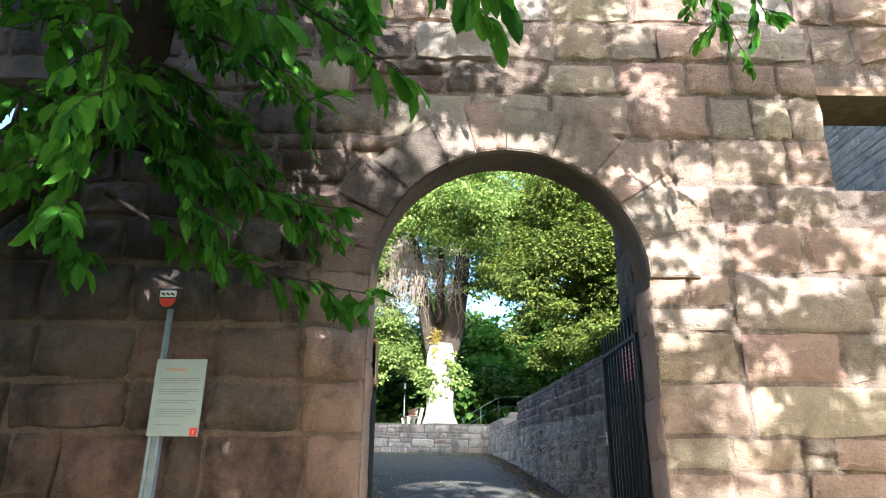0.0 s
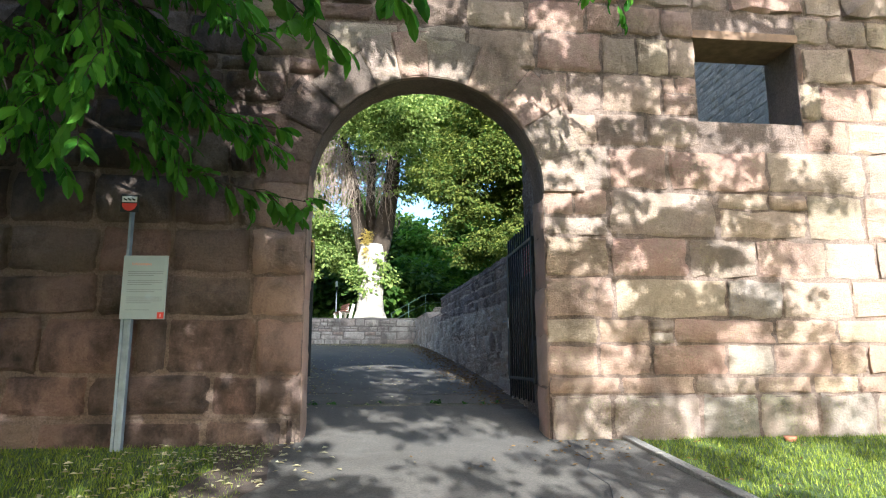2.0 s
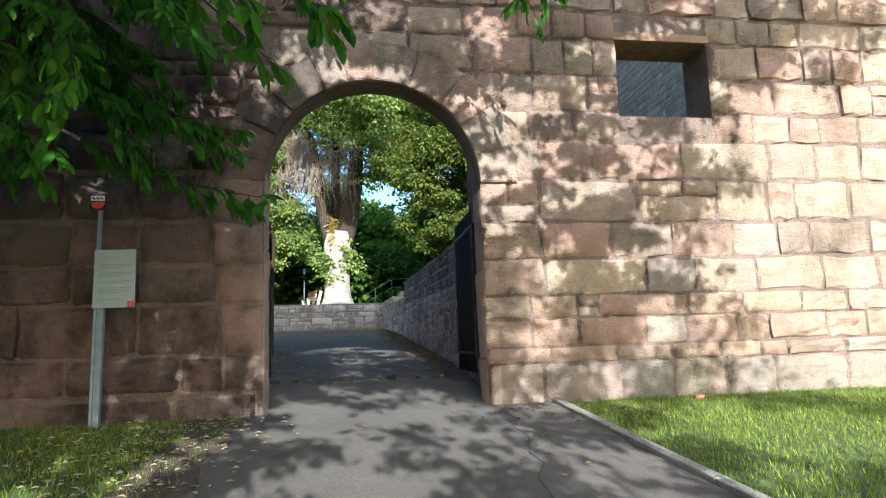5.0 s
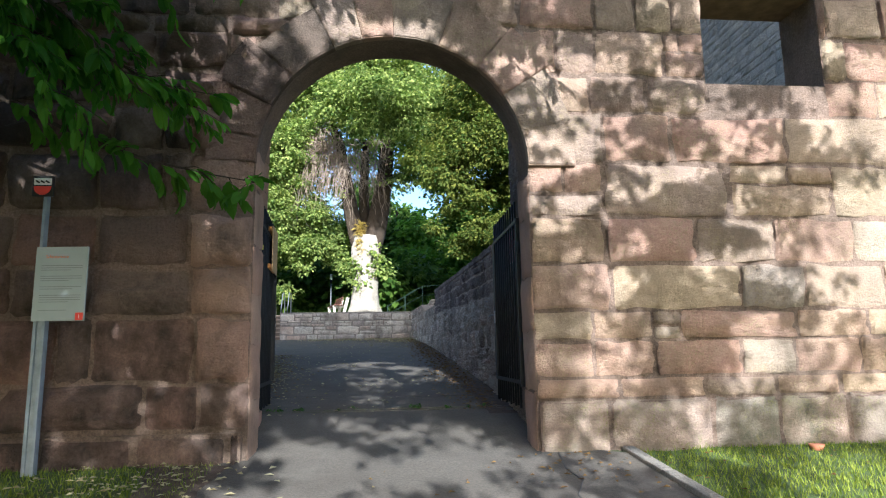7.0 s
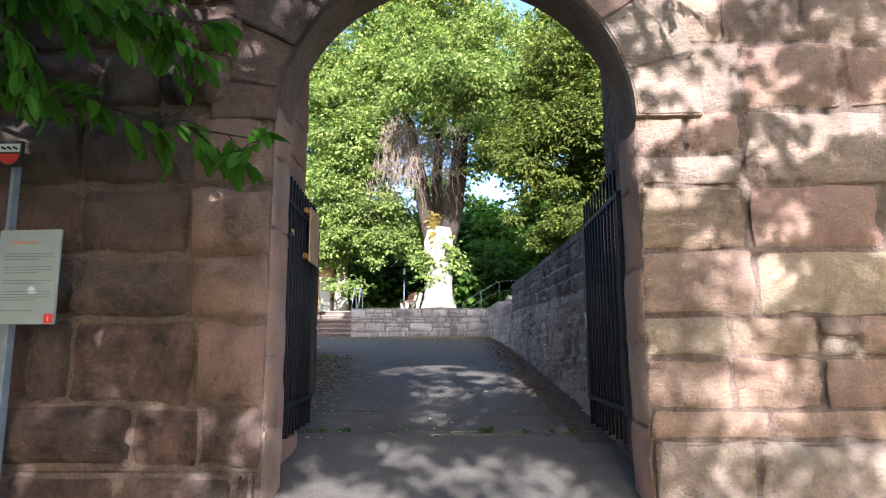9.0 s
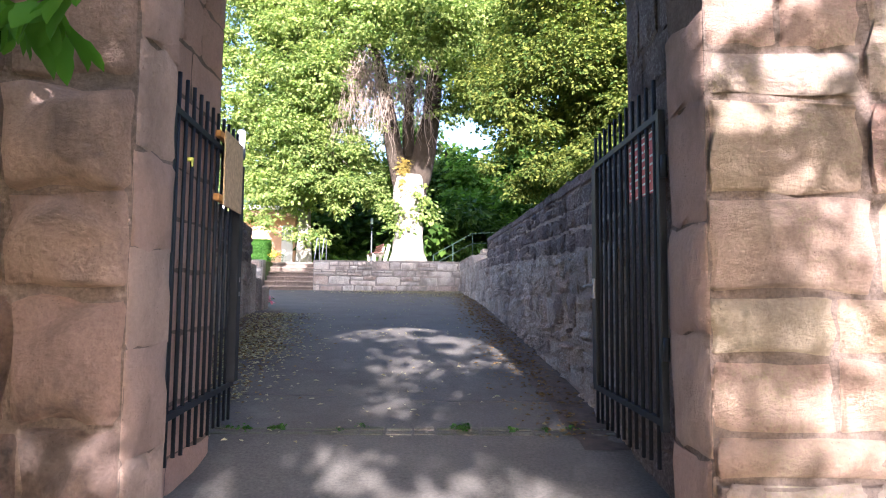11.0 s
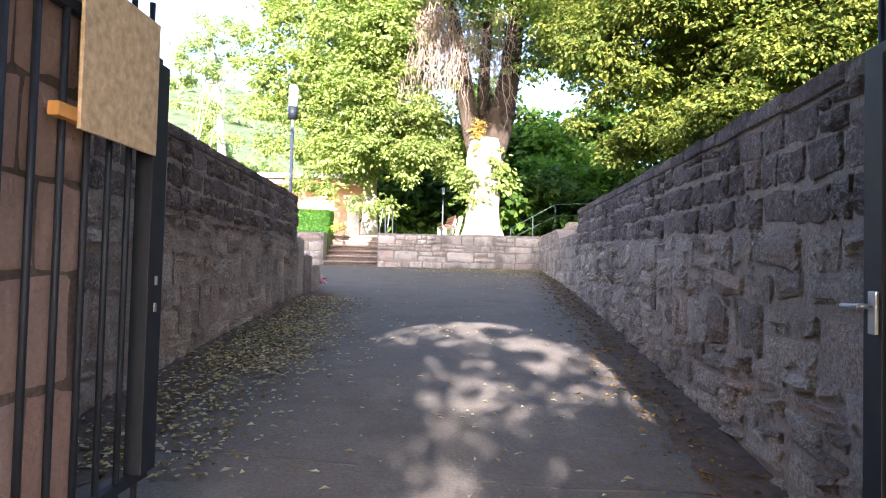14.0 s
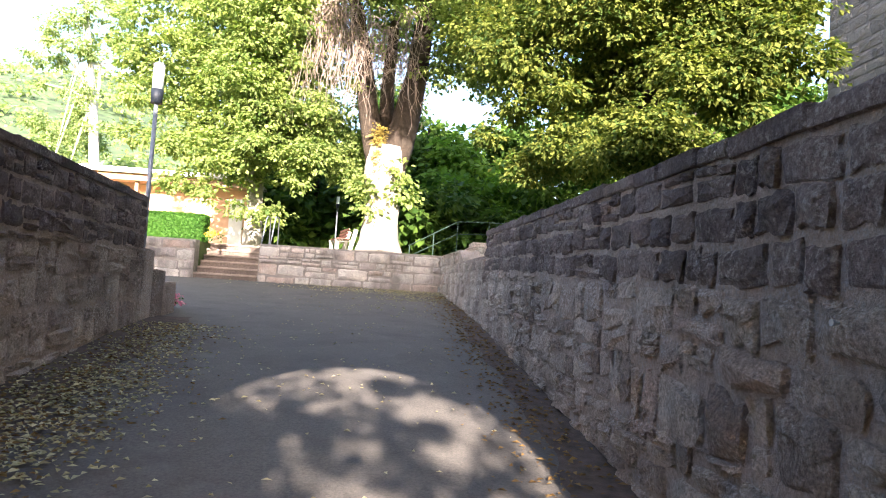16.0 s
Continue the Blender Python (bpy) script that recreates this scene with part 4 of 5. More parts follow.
part("core", boxed((-0.9, -0.3, 0), (0.9, 0.3, 0.8)), HEDGE, hedge)


def flowers(place, n, r, material, label):
    pot = anchor("flower_clump", place, label, "flowers")
    tagged(crown("greenery", [(0, 0, r * 0.6, r, r, r * 0.7)], n, 0.05, HEDGE, pot), kind="stuff")
    tagged(crown("blossom", [(0, 0, r, r, r, r * 0.6)], n, 0.06, material, pot), kind="stuff")


flowers((-5.35, 28.75, 3.16), 160, 0.28, leafy("yellow_petal", (0.7, 0.5, 0.05), (0.85, 0.65, 0.1), 0.6, 0.2), "yellow flowers on the terrace beside the steps")
flowers((-3.65, 20.15, ground_z(20.15)), 160, 0.3, leafy("pink_petal", (0.6, 0.15, 0.25), (0.75, 0.3, 0.4), 0.6, 0.2), "pink flowers beside the wall's end")

LAMP_GLASS = plain("opal_glass", (0.85, 0.87, 0.88), 0.3, 0, 0.03, 5, 0)
LAMP_METAL = plain("grey_lamp_paint", (0.16, 0.17, 0.19), 0.45, 0.2, 0.15, 6, 0.02)


def cylinder(lo, hi, r0, r1=None, sides=20, at=(0, 0)):
    return tube(bmesh.new(), [(*at, lo), (*at, hi)], [r0, r1 or r0], sides)


def street_lamp(place, height, k, label):
    lamp = anchor("street_lamp", place, label, "lamp")
    part("pole", cylinder(-0.1, height, 0.055 * k, 0.045 * k), LAMP_METAL, lamp)
    part("collar", cylinder(height, height + 0.33 * k, 0.125 * k, 0.135 * k), IRON, lamp, "dark collar")
    part("diffuser", cylinder(height + 0.33 * k, height + 0.9 * k, 0.12 * k), LAMP_GLASS, lamp, "white opal cylinder diffuser")
    part("cap", cylinder(height + 0.9 * k, height + 0.94 * k, 0.14 * k, 0.10 * k), LAMP_METAL, lamp)


street_lamp((-4.85, 22.0, ground_z(22)), 4.2, 0.95, "grey post lamp with white cylindrical head")
street_lamp((-1.91, 33.0, 3.16), 1.85, 0.5, "small garden lamp with white head")

BENCH_WOOD = plain("bench_slat_wood", (0.13, 0.05, 0.03), 0.65, 0, 0.25, 10, 0.2)
CONCRETE = plain("bench_concrete", (0.34, 0.30, 0.25), 0.85, 0, 0.15, 9, 0.2)
bench = anchor("park_bench", pose(-1.45, 30.3, 3.16, 0, 0, 285), "park bench with red-brown slats and pale concrete ends", "bench")
for x in (-0.62, 0.62):
    bm = boxed((x - 0.05, -0.28, 0), (x + 0.05, -0.16, 0.42), None, 0.01)
    box(bm, (x - 0.05, -0.30, 0.36), (x + 0.05, 0.20, 0.44), None, 0.01)
    box(bm, (x - 0.05, 0.0, 0), (x + 0.05, 0.14, 0.86), pose(0, 0.13, 0, -14), 0.01)
    part("end_frame", bm, CONCRETE, bench)
for i in range(4):
    part("seat_slat", boxed((-0.85, -0.27 + 0.11 * i, 0.44), (0.85, -0.18 + 0.11 * i, 0.475), None, 0.006), BENCH_WOOD, bench)
for i in range(3):
    part("back_slat", boxed((-0.85, 0.055 + 0.03 * i, 0.52 + 0.115 * i), (0.85, 0.09 + 0.03 * i, 0.60 + 0.115 * i), None, 0.006), BENCH_WOOD, bench)

rail = anchor("stair_handrail", (-3.75, 28.6, 3.1), "bent grey steel handrail at the top of the steps", "handrail")
for x in (0.0, 0.28):
    part("rail_pipe", tube(bmesh.new(), [(x, -0.2, 0.0), (x, 0.35, 0.95), (x, 0.5, 1.05), (x, 1.0, 1.05), (x, 1.05, 0)], [0.02] * 5), LAMP_METAL, rail)
GREEN_RAIL = plain("green_rail_paint", (0.022, 0.045, 0.033), 0.8, 0.0, 0.1, 6, 0)
ramp_rail = anchor("railing", (0.92, 31, 3.16), "green metal railing climbing beside the terrace", "railing")
part("top_rail", tube(bmesh.new(), [(0, 0, 0.45), (1.75, 0, 1.45), (2.9, 0, 1.5), (5.2, 0, 1.5)], [0.016] * 4), GREEN_RAIL, ramp_rail)
part("mid_rail", tube(bmesh.new(), [(0, 0, 0.05), (1.75, 0, 1.0), (2.9, 0, 1.05), (5.2, 0, 1.05)], [0.016] * 4), GREEN_RAIL, ramp_rail)
for x, z in ((0.05, 0.46), (0.9, 0.95), (1.75, 1.45), (2.9, 1.5), (4.0, 1.5), (5.15, 1.5)):
    part("upright", tube(bmesh.new(), [(x, 0, -0.05), (x, 0, z)], [0.018, 0.018]), GREEN_RAIL, ramp_rail)

# ---- trees ----
def simple_tree(label, base, pts, radii, blobs, count, size, leaf, bark=BARK, limbs=6, seed=1, droop=0.5, group="", shell=0.55, limb_to=999):
    rnd = random.Random(seed)
    tree = anchor("tree", base, label, "tree", group)
    pts = [Vector(p) for p in pts]
    fine, fine_r = [], []
    for i in range(len(pts) - 1):
        for k in range(3):
            fine.append(pts[i].lerp(pts[i + 1], k / 3))
            fine_r.append(radii[i] + (radii[i + 1] - radii[i]) * k / 3)
    fine.append(pts[-1]), fine_r.append(radii[-1])
    part("trunk", tube(bmesh.new(), fine, fine_r, 18, 0.14), bark, tree)
    for k in range(limbs):
        b = rnd.choice(blobs[:limb_to])
        i = rnd.randrange(len(fine) // 2, len(fine))
        end = Vector(b[:3]) - Vector(base)
        mid = fine[i].lerp(end, 0.5) + Vector((0, 0, rnd.uniform(0, 0.6)))
        r = fine_r[i]
        part("limb", tube(bmesh.new(), [fine[i], mid, end], [r * 0.5, r * 0.3, r * 0.08], 7, 0.1), bark, tree)
    crown("crown", [(b[0] - base[0], b[1] - base[1], b[2] - base[2], *b[3:]) for b in blobs], count, size, leaf, tree, droop, shell)
    return tree


def upright(h, r, lean=(0, 0)):
    return [(0, 0, -0.3), (lean[0] * 0.2, lean[1] * 0.2, h * 0.25), (lean[0] * 0.5, lean[1] * 0.5, h * 0.6), (lean[0], lean[1], h)], [r * 1.3, r, r * 0.7, r * 0.25]


# Limb bark with the crown's shade put into its dark tones.
SHADED_LIMB_BARK = stone("shaded_limb_bark", [(0.06, 0.044, 0.032), (0.08, 0.06, 0.042)], (0.035, 0.028, 0.02), 0.8, 2.0)
# old linden: trunk bark kept pale for sunlight, two main limbs, hanging dead twigs
BASE = Vector((-0.1, 29.8, 3.16))
linden = simple_tree("old linden with thick pale sunlit trunk on the terrace", BASE,
                     [(0, 0, -0.2), (0, 0, 0.12), (0, 0, 0.5), (0, 0, 1.2), (0.02, 0, 2.2), (0.04, 0, 2.9), (0.06, 0, 3.7)], [1.0, 0.80, 0.64, 0.60, 0.60, 0.66, 0.66],
                     cluster((0.5, 31, 15), (6, 3.5, 3.6), 46, 1.3, 3) + cluster((2.6, 29.6, 10.8), (1.6, 1.4, 1.9), 14, 0.8, 4) + cluster((0.3, 28.5, 13.6), (4.2, 1.6, 1.7), 26, 0.9, 24) + cluster((0.5, 25.2, 11.9), (2.4, 1.2, 1.1), 22, 0.7, 25) + cluster((-1.6, 29.5, 17.0), (5.0, 1.5, 1.6), 26, 1.0, 50) + cluster((-2.2, 32.0, 7.4), (1.5, 0.9, 2.2), 16, 0.7, 26), 132000, 0.128, LINDEN, PALE_BARK, 0, 4)
for pts, rad in (([(-0.2, 0, 2.9), (-0.42, 0, 3.7), (-0.66, 0, 4.85), (-0.87, 0, 6.35), (-1.3, 0.1, 8.5), (-2.4, 0.3, 10.8)], [0.36, 0.38, 0.35, 0.30, 0.22, 0.08]),
                 ([(0.25, 0, 2.7), (0.45, 0, 3.7), (0.66, 0, 4.85), (0.92, 0, 6.35), (1.1, 0.3, 9), (1.6, 0.4, 13)], [0.40, 0.48, 0.47, 0.39, 0.32, 0.12]),
                 ([(0.0, 0.3, 3.8), (-0.1, 0.5, 6), (0, 0.8, 8.6)], [0.3, 0.24, 0.16])):
    part("limb", tube(bmesh.new(), pts, rad, 14, 0.16), SHADED_LIMB_BARK, linden)
rnd = random.Random(8)
bm = bmesh.new()
for i in range(300):
    k = rnd.random()
    if i % 5 < 3:
        x, z, l = -1.1 - 1.8 * k + rnd.gauss(0, 0.12), 7.4 + 1.0 * math.sin(k * 2.6) + rnd.uniform(-0.9, 0.5), rnd.uniform(1.0, 4.0) * (0.75 + 0.3 * k)
    else:
        x, z, l = rnd.uniform(-1.2, 0.95), rnd.uniform(6.0, 8.2), rnd.uniform(0.6, 2.2)
    y = rnd.uniform(-1.3, -0.45)
    p = [Vector((x, y, z))]
    out, curl = rnd.gauss(0, 0.3), rnd.gauss(0, 0.16)
    for k in range(1, 7):
        p.append(Vector((x + out * min(k, 3) * 0.3 + curl * k * 0.45 + rnd.gauss(0, 0.09), y - 0.05 * k + rnd.gauss(0, 0.06), z + (0.12 if k == 1 else 0.12 - l * (k - 1) / 5) + rnd.gauss(0, 0.06))))
    thick = rnd.uniform(0.7, 1.3)
    tube(bm, p, [0.022 * thick, 0.018 * thick, 0.014 * thick, 0.011 * thick, 0.009, 0.006, 0.003], 4)
tagged(part("dead_wood", bm, DEAD_TWIG, linden, "bundle of hanging bare dead branches"), kind="stuff")
for p, n in (((-0.62, -0.45, 2.3), 220), ((0.7, -0.45, 2.2), 240), ((-0.5, -0.5, 1.6), 140), ((0.6, -0.5, 3.0), 120)):
    tagged(crown("leafy_shoot", [(*p, 0.5, 0.3, 0.45)], n, 0.16, LINDEN, linden), kind="stuff")
MOSS = plain("ochre_moss", (0.30, 0.22, 0.04), 0.95, 0, 0.4, 9, 0.8)
crown("moss", [(-0.22, -0.55, 3.7, 0.26, 0.15, 0.85)], 1300, 0.06, MOSS, linden, 0.2, 0.3)

simple_tree("broad sunlit tree with pale forked trunk", (-4.75, 31.5, 3.16), *upright(7, 0.28),
            cluster((-5.2, 30.2, 10.5), (3.1, 2.4, 5.0), 62, 1.0, 2) + cluster((-3.8, 29.6, 6.7), (1.5, 1.2, 1.1), 12, 0.7, 5) + cluster((-7.4, 31, 14.2), (2.0, 1.8, 2.4), 16, 0.9, 6) + cluster((-5.0, 29.8, 9.0), (4.0, 2.4, 5.2), 46, 0.45, 7), 130000, 0.122, LINDEN, PALE_BARK, 6, 14)
# The last clump, over the ramp, is added out of view to shade the linden.
simple_tree("large tree with dense yellow-green crown behind the ramp wall", (7.0, 24, 2.9), *upright(8, 0.45),
            cluster((5.9, 24, 10.5), (4.0, 3.0, 3.6), 56, 1.0, 12) + cluster((5.4, 24.4, 7.6), (3.6, 2, 2.4), 26, 0.55, 13) + cluster((8.2, 21.6, 8.4), (2.2, 0.8, 1.9), 22, 0.7, 35) + cluster((6.3, 22.2, 5.9), (1.6, 0.6, 0.8), 12, 0.55, 36) + cluster((1.0, 18, 12.9), (1.1, 0.8, 1.0), 12, 0.5, 48), 160000, 0.114, MAPLE, BARK, 7, 6, limb_to=56)
SHRUB = leafy("bright_shrub_leaf", (0.08, 0.17, 0.02), (0.22, 0.34, 0.05), 0.5, 0.45)
simple_tree("bright green shrub above the ramp wall", (8.3, 18.5, 2.9), *upright(1.6, 0.08), cluster((8.3, 18.5, 4.2), (2.2, 1.6, 0.9), 14, 0.6, 41), 5000, 0.13, SHRUB, BARK, 3, 3)
for i, (x, y, h, s, leaf) in enumerate(((-8, 50, 9, 1, WOODLAND), (-3.5, 43, 6.5, 2, WOODLAND), (0.5, 46, 7.5, 12, WOODLAND), (3.6, 44, 6.7, 3, SHRUB), (7.5, 46, 9, 4, WOODLAND), (13, 44, 11, 5, WOODLAND), (19, 40, 11, 6, WOODLAND), (4.2, 62, 11.8, 8, SHRUB), (9, 66, 13, 9, SHRUB), (-2, 39, 4.0, 10, WOODLAND), (-3.4, 37.5, 4.2, 15, WOODLAND), (2.2, 37, 3.2, 11, WOODLAND), (-1.5, 48, 10.5, 16, WOODLAND), (2.0, 49, 9.5, 17, WOODLAND), (5.5, 40, 5.0, 18, SHRUB), (10, 37, 11, 19, WOODLAND), (15, 39, 12, 20, WOODLAND))):
    simple_tree("dense woodland tree behind the terrace", (x, y, 3), *upright(h, 0.3), cluster((x, y, 3 + h * 0.55), (3.6, 2.4, h * 0.55), 24, 1.45, 60 + s), 9000, 0.34, leaf, BARK, 3, s, group="woodland behind the terrace")
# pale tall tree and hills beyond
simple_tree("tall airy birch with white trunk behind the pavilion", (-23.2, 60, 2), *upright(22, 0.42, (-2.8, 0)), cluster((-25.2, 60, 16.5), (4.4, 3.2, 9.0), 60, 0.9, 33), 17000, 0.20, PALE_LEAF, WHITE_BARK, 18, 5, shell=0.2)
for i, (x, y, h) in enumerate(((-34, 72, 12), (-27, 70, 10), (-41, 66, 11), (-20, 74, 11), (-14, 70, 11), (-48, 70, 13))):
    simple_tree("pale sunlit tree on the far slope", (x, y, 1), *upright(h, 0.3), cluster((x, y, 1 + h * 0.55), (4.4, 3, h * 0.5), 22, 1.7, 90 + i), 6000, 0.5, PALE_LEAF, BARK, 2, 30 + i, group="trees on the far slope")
bm = bmesh.new()
rows = []
for j in range(14):
    r = []
    for i in range(60):
        x = -420 + 840 * i / 59
        y = 130 + 22 * j
        r.append(bm.verts.new((x, y, 3.0 + ((48 + 54 * min(1, max(0, (-60 - x) / 90))) + 14 * noise.noise((x * 0.006, 1, 2)) + 3 * noise.noise((x * 0.05, j, 2))) * math.sin(j / 13 * 1.57))))
    rows.append(r)
for a, b in zip(rows, rows[1:]):
    for i in range(59):
        bm.faces.new((a[i], a[i + 1], b[i + 1], b[i]))
thing("backdrop_hill", bm, plain("wooded_hill", (0.045, 0.075, 0.028), 0.95, 0, 0.6, 0.16, 0.9), "pale green wooded hill in the distance", "hill", kind="structure")

rnd = random.Random(77)
blobs = []
for _ in range(420):
    j = rnd.uniform(1, 12.5)
    x = rnd.uniform(-330, -40)
    r = rnd.uniform(4, 8)
    blobs.append((x, 130 + 22 * j, 3.0 + (48 + 54 * min(1, max(0, (-60 - x) / 90)) + 14 * noise.noise((x * 0.006, 1, 2))) * math.sin(j / 13 * 1.57) + 1, r, r, r * 0.9))
# No haze in the air here: the pale leaf colour imitates it.
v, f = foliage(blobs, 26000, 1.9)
tagged(new("far_woods", from_arrays("far_woods", v, f, PALE_LEAF)), "distant hillside woods with haze put into their pale leaf colour", "woods", "", "stuff")

# ---- chestnut beside the gate ----
def leaf_shape(name, seed, length, width):
    """A long pointed leaf with a toothed edge, folded along its rib; grows along +x, hangs down."""
    rnd = random.Random(seed)
    bm = bmesh.new()
    n = 7
    bend = rnd.uniform(0.15, 0.5)
    rib, up, lo = [], [], []
    for i in range(n + 1):
        k = i / n
        w = width * math.sin(math.pi * min(1, k * 0.92 + 0.06)) ** 0.75 * (0.0 if i == n else 1)
        z = -bend * length * k * k
        rib.append(bm.verts.new((length * k, 0, z)))
        if 0 < i < n:
            w *= 1 + (0.12 if i % 2 else -0.06)
            up.append(bm.verts.new((length * k + 0.012, w, z + w * 0.25)))
            lo.append(bm.verts.new((length * k + 0.012, -w, z + w * 0.25)))
    for side, flip in ((up, 0), (lo, 1)):
        chain = [rib[0], *side, rib[-1]]
        for i in range(n):
            q = [rib[i], chain[i], chain[i + 1], rib[i + 1]]
            q = list(dict.fromkeys(q))
            if len(q) >= 3:
                bm.faces.new(q if flip else q[::-1])
    for f in bm.faces:
        f.smooth = True
    return mesh_of(name, bm, CHESTNUT)


LEAVES = [leaf_shape("leaf", i, random.uniform(0.16, 0.23), random.uniform(0.030, 0.042)) for i in range(7)]
chestnut = anchor("chestnut_tree", (-6.0, 4.8, 0.1), "chestnut tree leaning over the gate with hanging leafy branches", "tree")
OFF = Vector((6.0, -4.8, -0.1))
TRUNK = [(-6.0, 4.8, -0.1), (-5.3, 4.9, 1.9), (-4.3, 5.0, 3.3), (-3.4, 5.0, 4.2), (-2.85, 5.0, 5.2), (-2.65, 4.9, 7.2), (-2.5, 4.6, 9.5)]
part("trunk", tube(bmesh.new(), [Vector(p) + OFF for p in TRUNK], [0.42, 0.33, 0.30, 0.29, 0.24, 0.18, 0.06], 16, 0.2), BARK, chestnut)
loose = []


def spray(start, end, twigs, per_twig, spread, seed, own=False, sag=0.25, size=1.0):
    """A drooping branch with side twigs and leaves along them."""
    rnd = random.Random(seed)
    a, b = Vector(start), Vector(end)
    pts = [a.lerp(b, k / 6) + Vector((0, 0, sag * math.sin(math.pi * k / 6))) for k in range(7)]
    bm = tube(bmesh.new(), [p + OFF for p in pts], [0.022 - 0.003 * k for k in range(7)], 6)
    places = []
    for i in range(twigs):
        k = 0.15 + 0.85 * (i + rnd.random()) / twigs
        j = min(5, int(k * 6))
        p = pts[j].lerp(pts[j + 1], k * 6 - j)
        way = (b - a).normalized() + Vector((rnd.gauss(0, 0.6), rnd.gauss(0, 0.6), rnd.gauss(-0.25, 0.4)))
        q = p + way.normalized() * spread * rnd.uniform(0.5, 1.2)
        tube(bm, [p + OFF, p.lerp(q, 0.5) + Vector((0, 0, 0.03)) + OFF, q + OFF], [0.006, 0.004, 0.002], 4)
        for m in range(per_twig):
            c = p.lerp(q, 0.15 + 0.85 * (m + 0.5 * rnd.random()) / per_twig)
            side = 1 if m % 2 else -1
            d = (way.normalized() + way.normalized().cross(Vector((0, 0, 1))) * side * rnd.uniform(0.4, 1.1) + Vector((0, 0, rnd.uniform(-0.7, 0.1)))).normalized()
            e = Vector((0, 0, 1)) + Vector((rnd.gauss(0, 0.35), rnd.gauss(0, 0.35), 0))
            yv = e.cross(d).normalized()
            mat = Matrix((d, yv, d.cross(yv))).transposed().to_4x4()
            places.append(Matrix.Translation(c) @ mat @ Matrix.Scale(size * rnd.uniform(0.6, 1.25), 4))
    part("branch", bm, BARK, chestnut)
    for m in places:
        me = rnd.choice(LEAVES)
        if own:
            ob = new("leaf", me)
            ob.parent = chestnut
            ob.matrix_basis = Matrix.Translation(OFF) @ m
        else:
            loose.append((me, Matrix.Translation(OFF) @ m))


spray((-3.0, 5.2, 3.75), (-0.62, 5.7, 2.98), 18, 8, 0.26, 1, True, -0.16)
spray((-3.0, 5.1, 4.3), (-1.0, 5.5, 3.75), 14, 8, 0.28, 21, False, -0.1)
spray((-2.7, 4.4, 5.6), (-0.2, 2.6, 3.25), 16, 7, 0.35, 2, True)
spray((-2.6, 4.2, 4.6), (-1.9, 3.0, 2.75), 12, 7, 0.4, 3)
spray((-3.0, 4.9, 4.6), (-1.4, 4.9, 3.5), 14, 7, 0.4, 4)
spray((-2.8, 4.9, 5.3), (-1.1, 4.7, 4.3), 14, 7, 0.45, 5)
spray((-2.7, 4.8, 5.9), (-0.9, 4.5, 5.0), 14, 7, 0.5, 6)
spray((-2.7, 4.6, 6.0), (-1.6, 3.4, 4.2), 16, 7, 0.5, 7)
spray((-2.6, 4.5, 6.4), (-0.9, 3.3, 4.6), 14, 7, 0.5, 8)
spray((-3.4, 4.8, 4.1), (-2.6, 4.2, 2.9), 12, 7, 0.4, 9)
spray((-3.6, 4.8, 4.6), (-3.1, 4.0, 3.4), 12, 7, 0.45, 10)
spray((-2.6, 4.6, 6.6), (0.15, 2.5, 3.55), 16, 6, 0.35, 11)
spray((-3.3, 4.8, 5.4), (-2.9, 3.9, 4.4), 14, 7, 0.5, 12)
spray((-3.6, 5.0, 6.2), (-3.4, 4.3, 5.2), 14, 7, 0.6, 13)
spray((-2.7, 4.8, 6.6), (-1.9, 4.6, 5.7), 14, 7, 0.6, 14)
spray((-2.5, 4.2, 7.4), (0.9, 3.4, 6.4), 14, 6, 0.5, 15)
spray((0.9, 3.4, 6.4), (2.45, 4.5, 4.85), 18, 9, 0.32, 16, size=0.7)
spray((1.9, 4.1, 5.75), (2.6, 4.3, 5.0), 12, 9, 0.3, 19, size=0.7)
spray((0.9, 3.5, 6.45), (1.8, 4.6, 5.75), 6, 5, 0.3, 17)
spray((-2.2, 4.3, 7.0), (0.2, 4.4, 5.9), 10, 6, 0.4, 18)
spray((-2.2, 3.3, 4.7), (-0.9, 2.45, 3.45), 12, 7, 0.32, 61)
spray((-1.6, 3.0, 4.8), (-0.35, 2.35, 3.42), 12, 7, 0.32, 62)
spray((-1.2, 3.1, 5.0), (0.2, 2.4, 3.6), 12, 7, 0.32, 63)
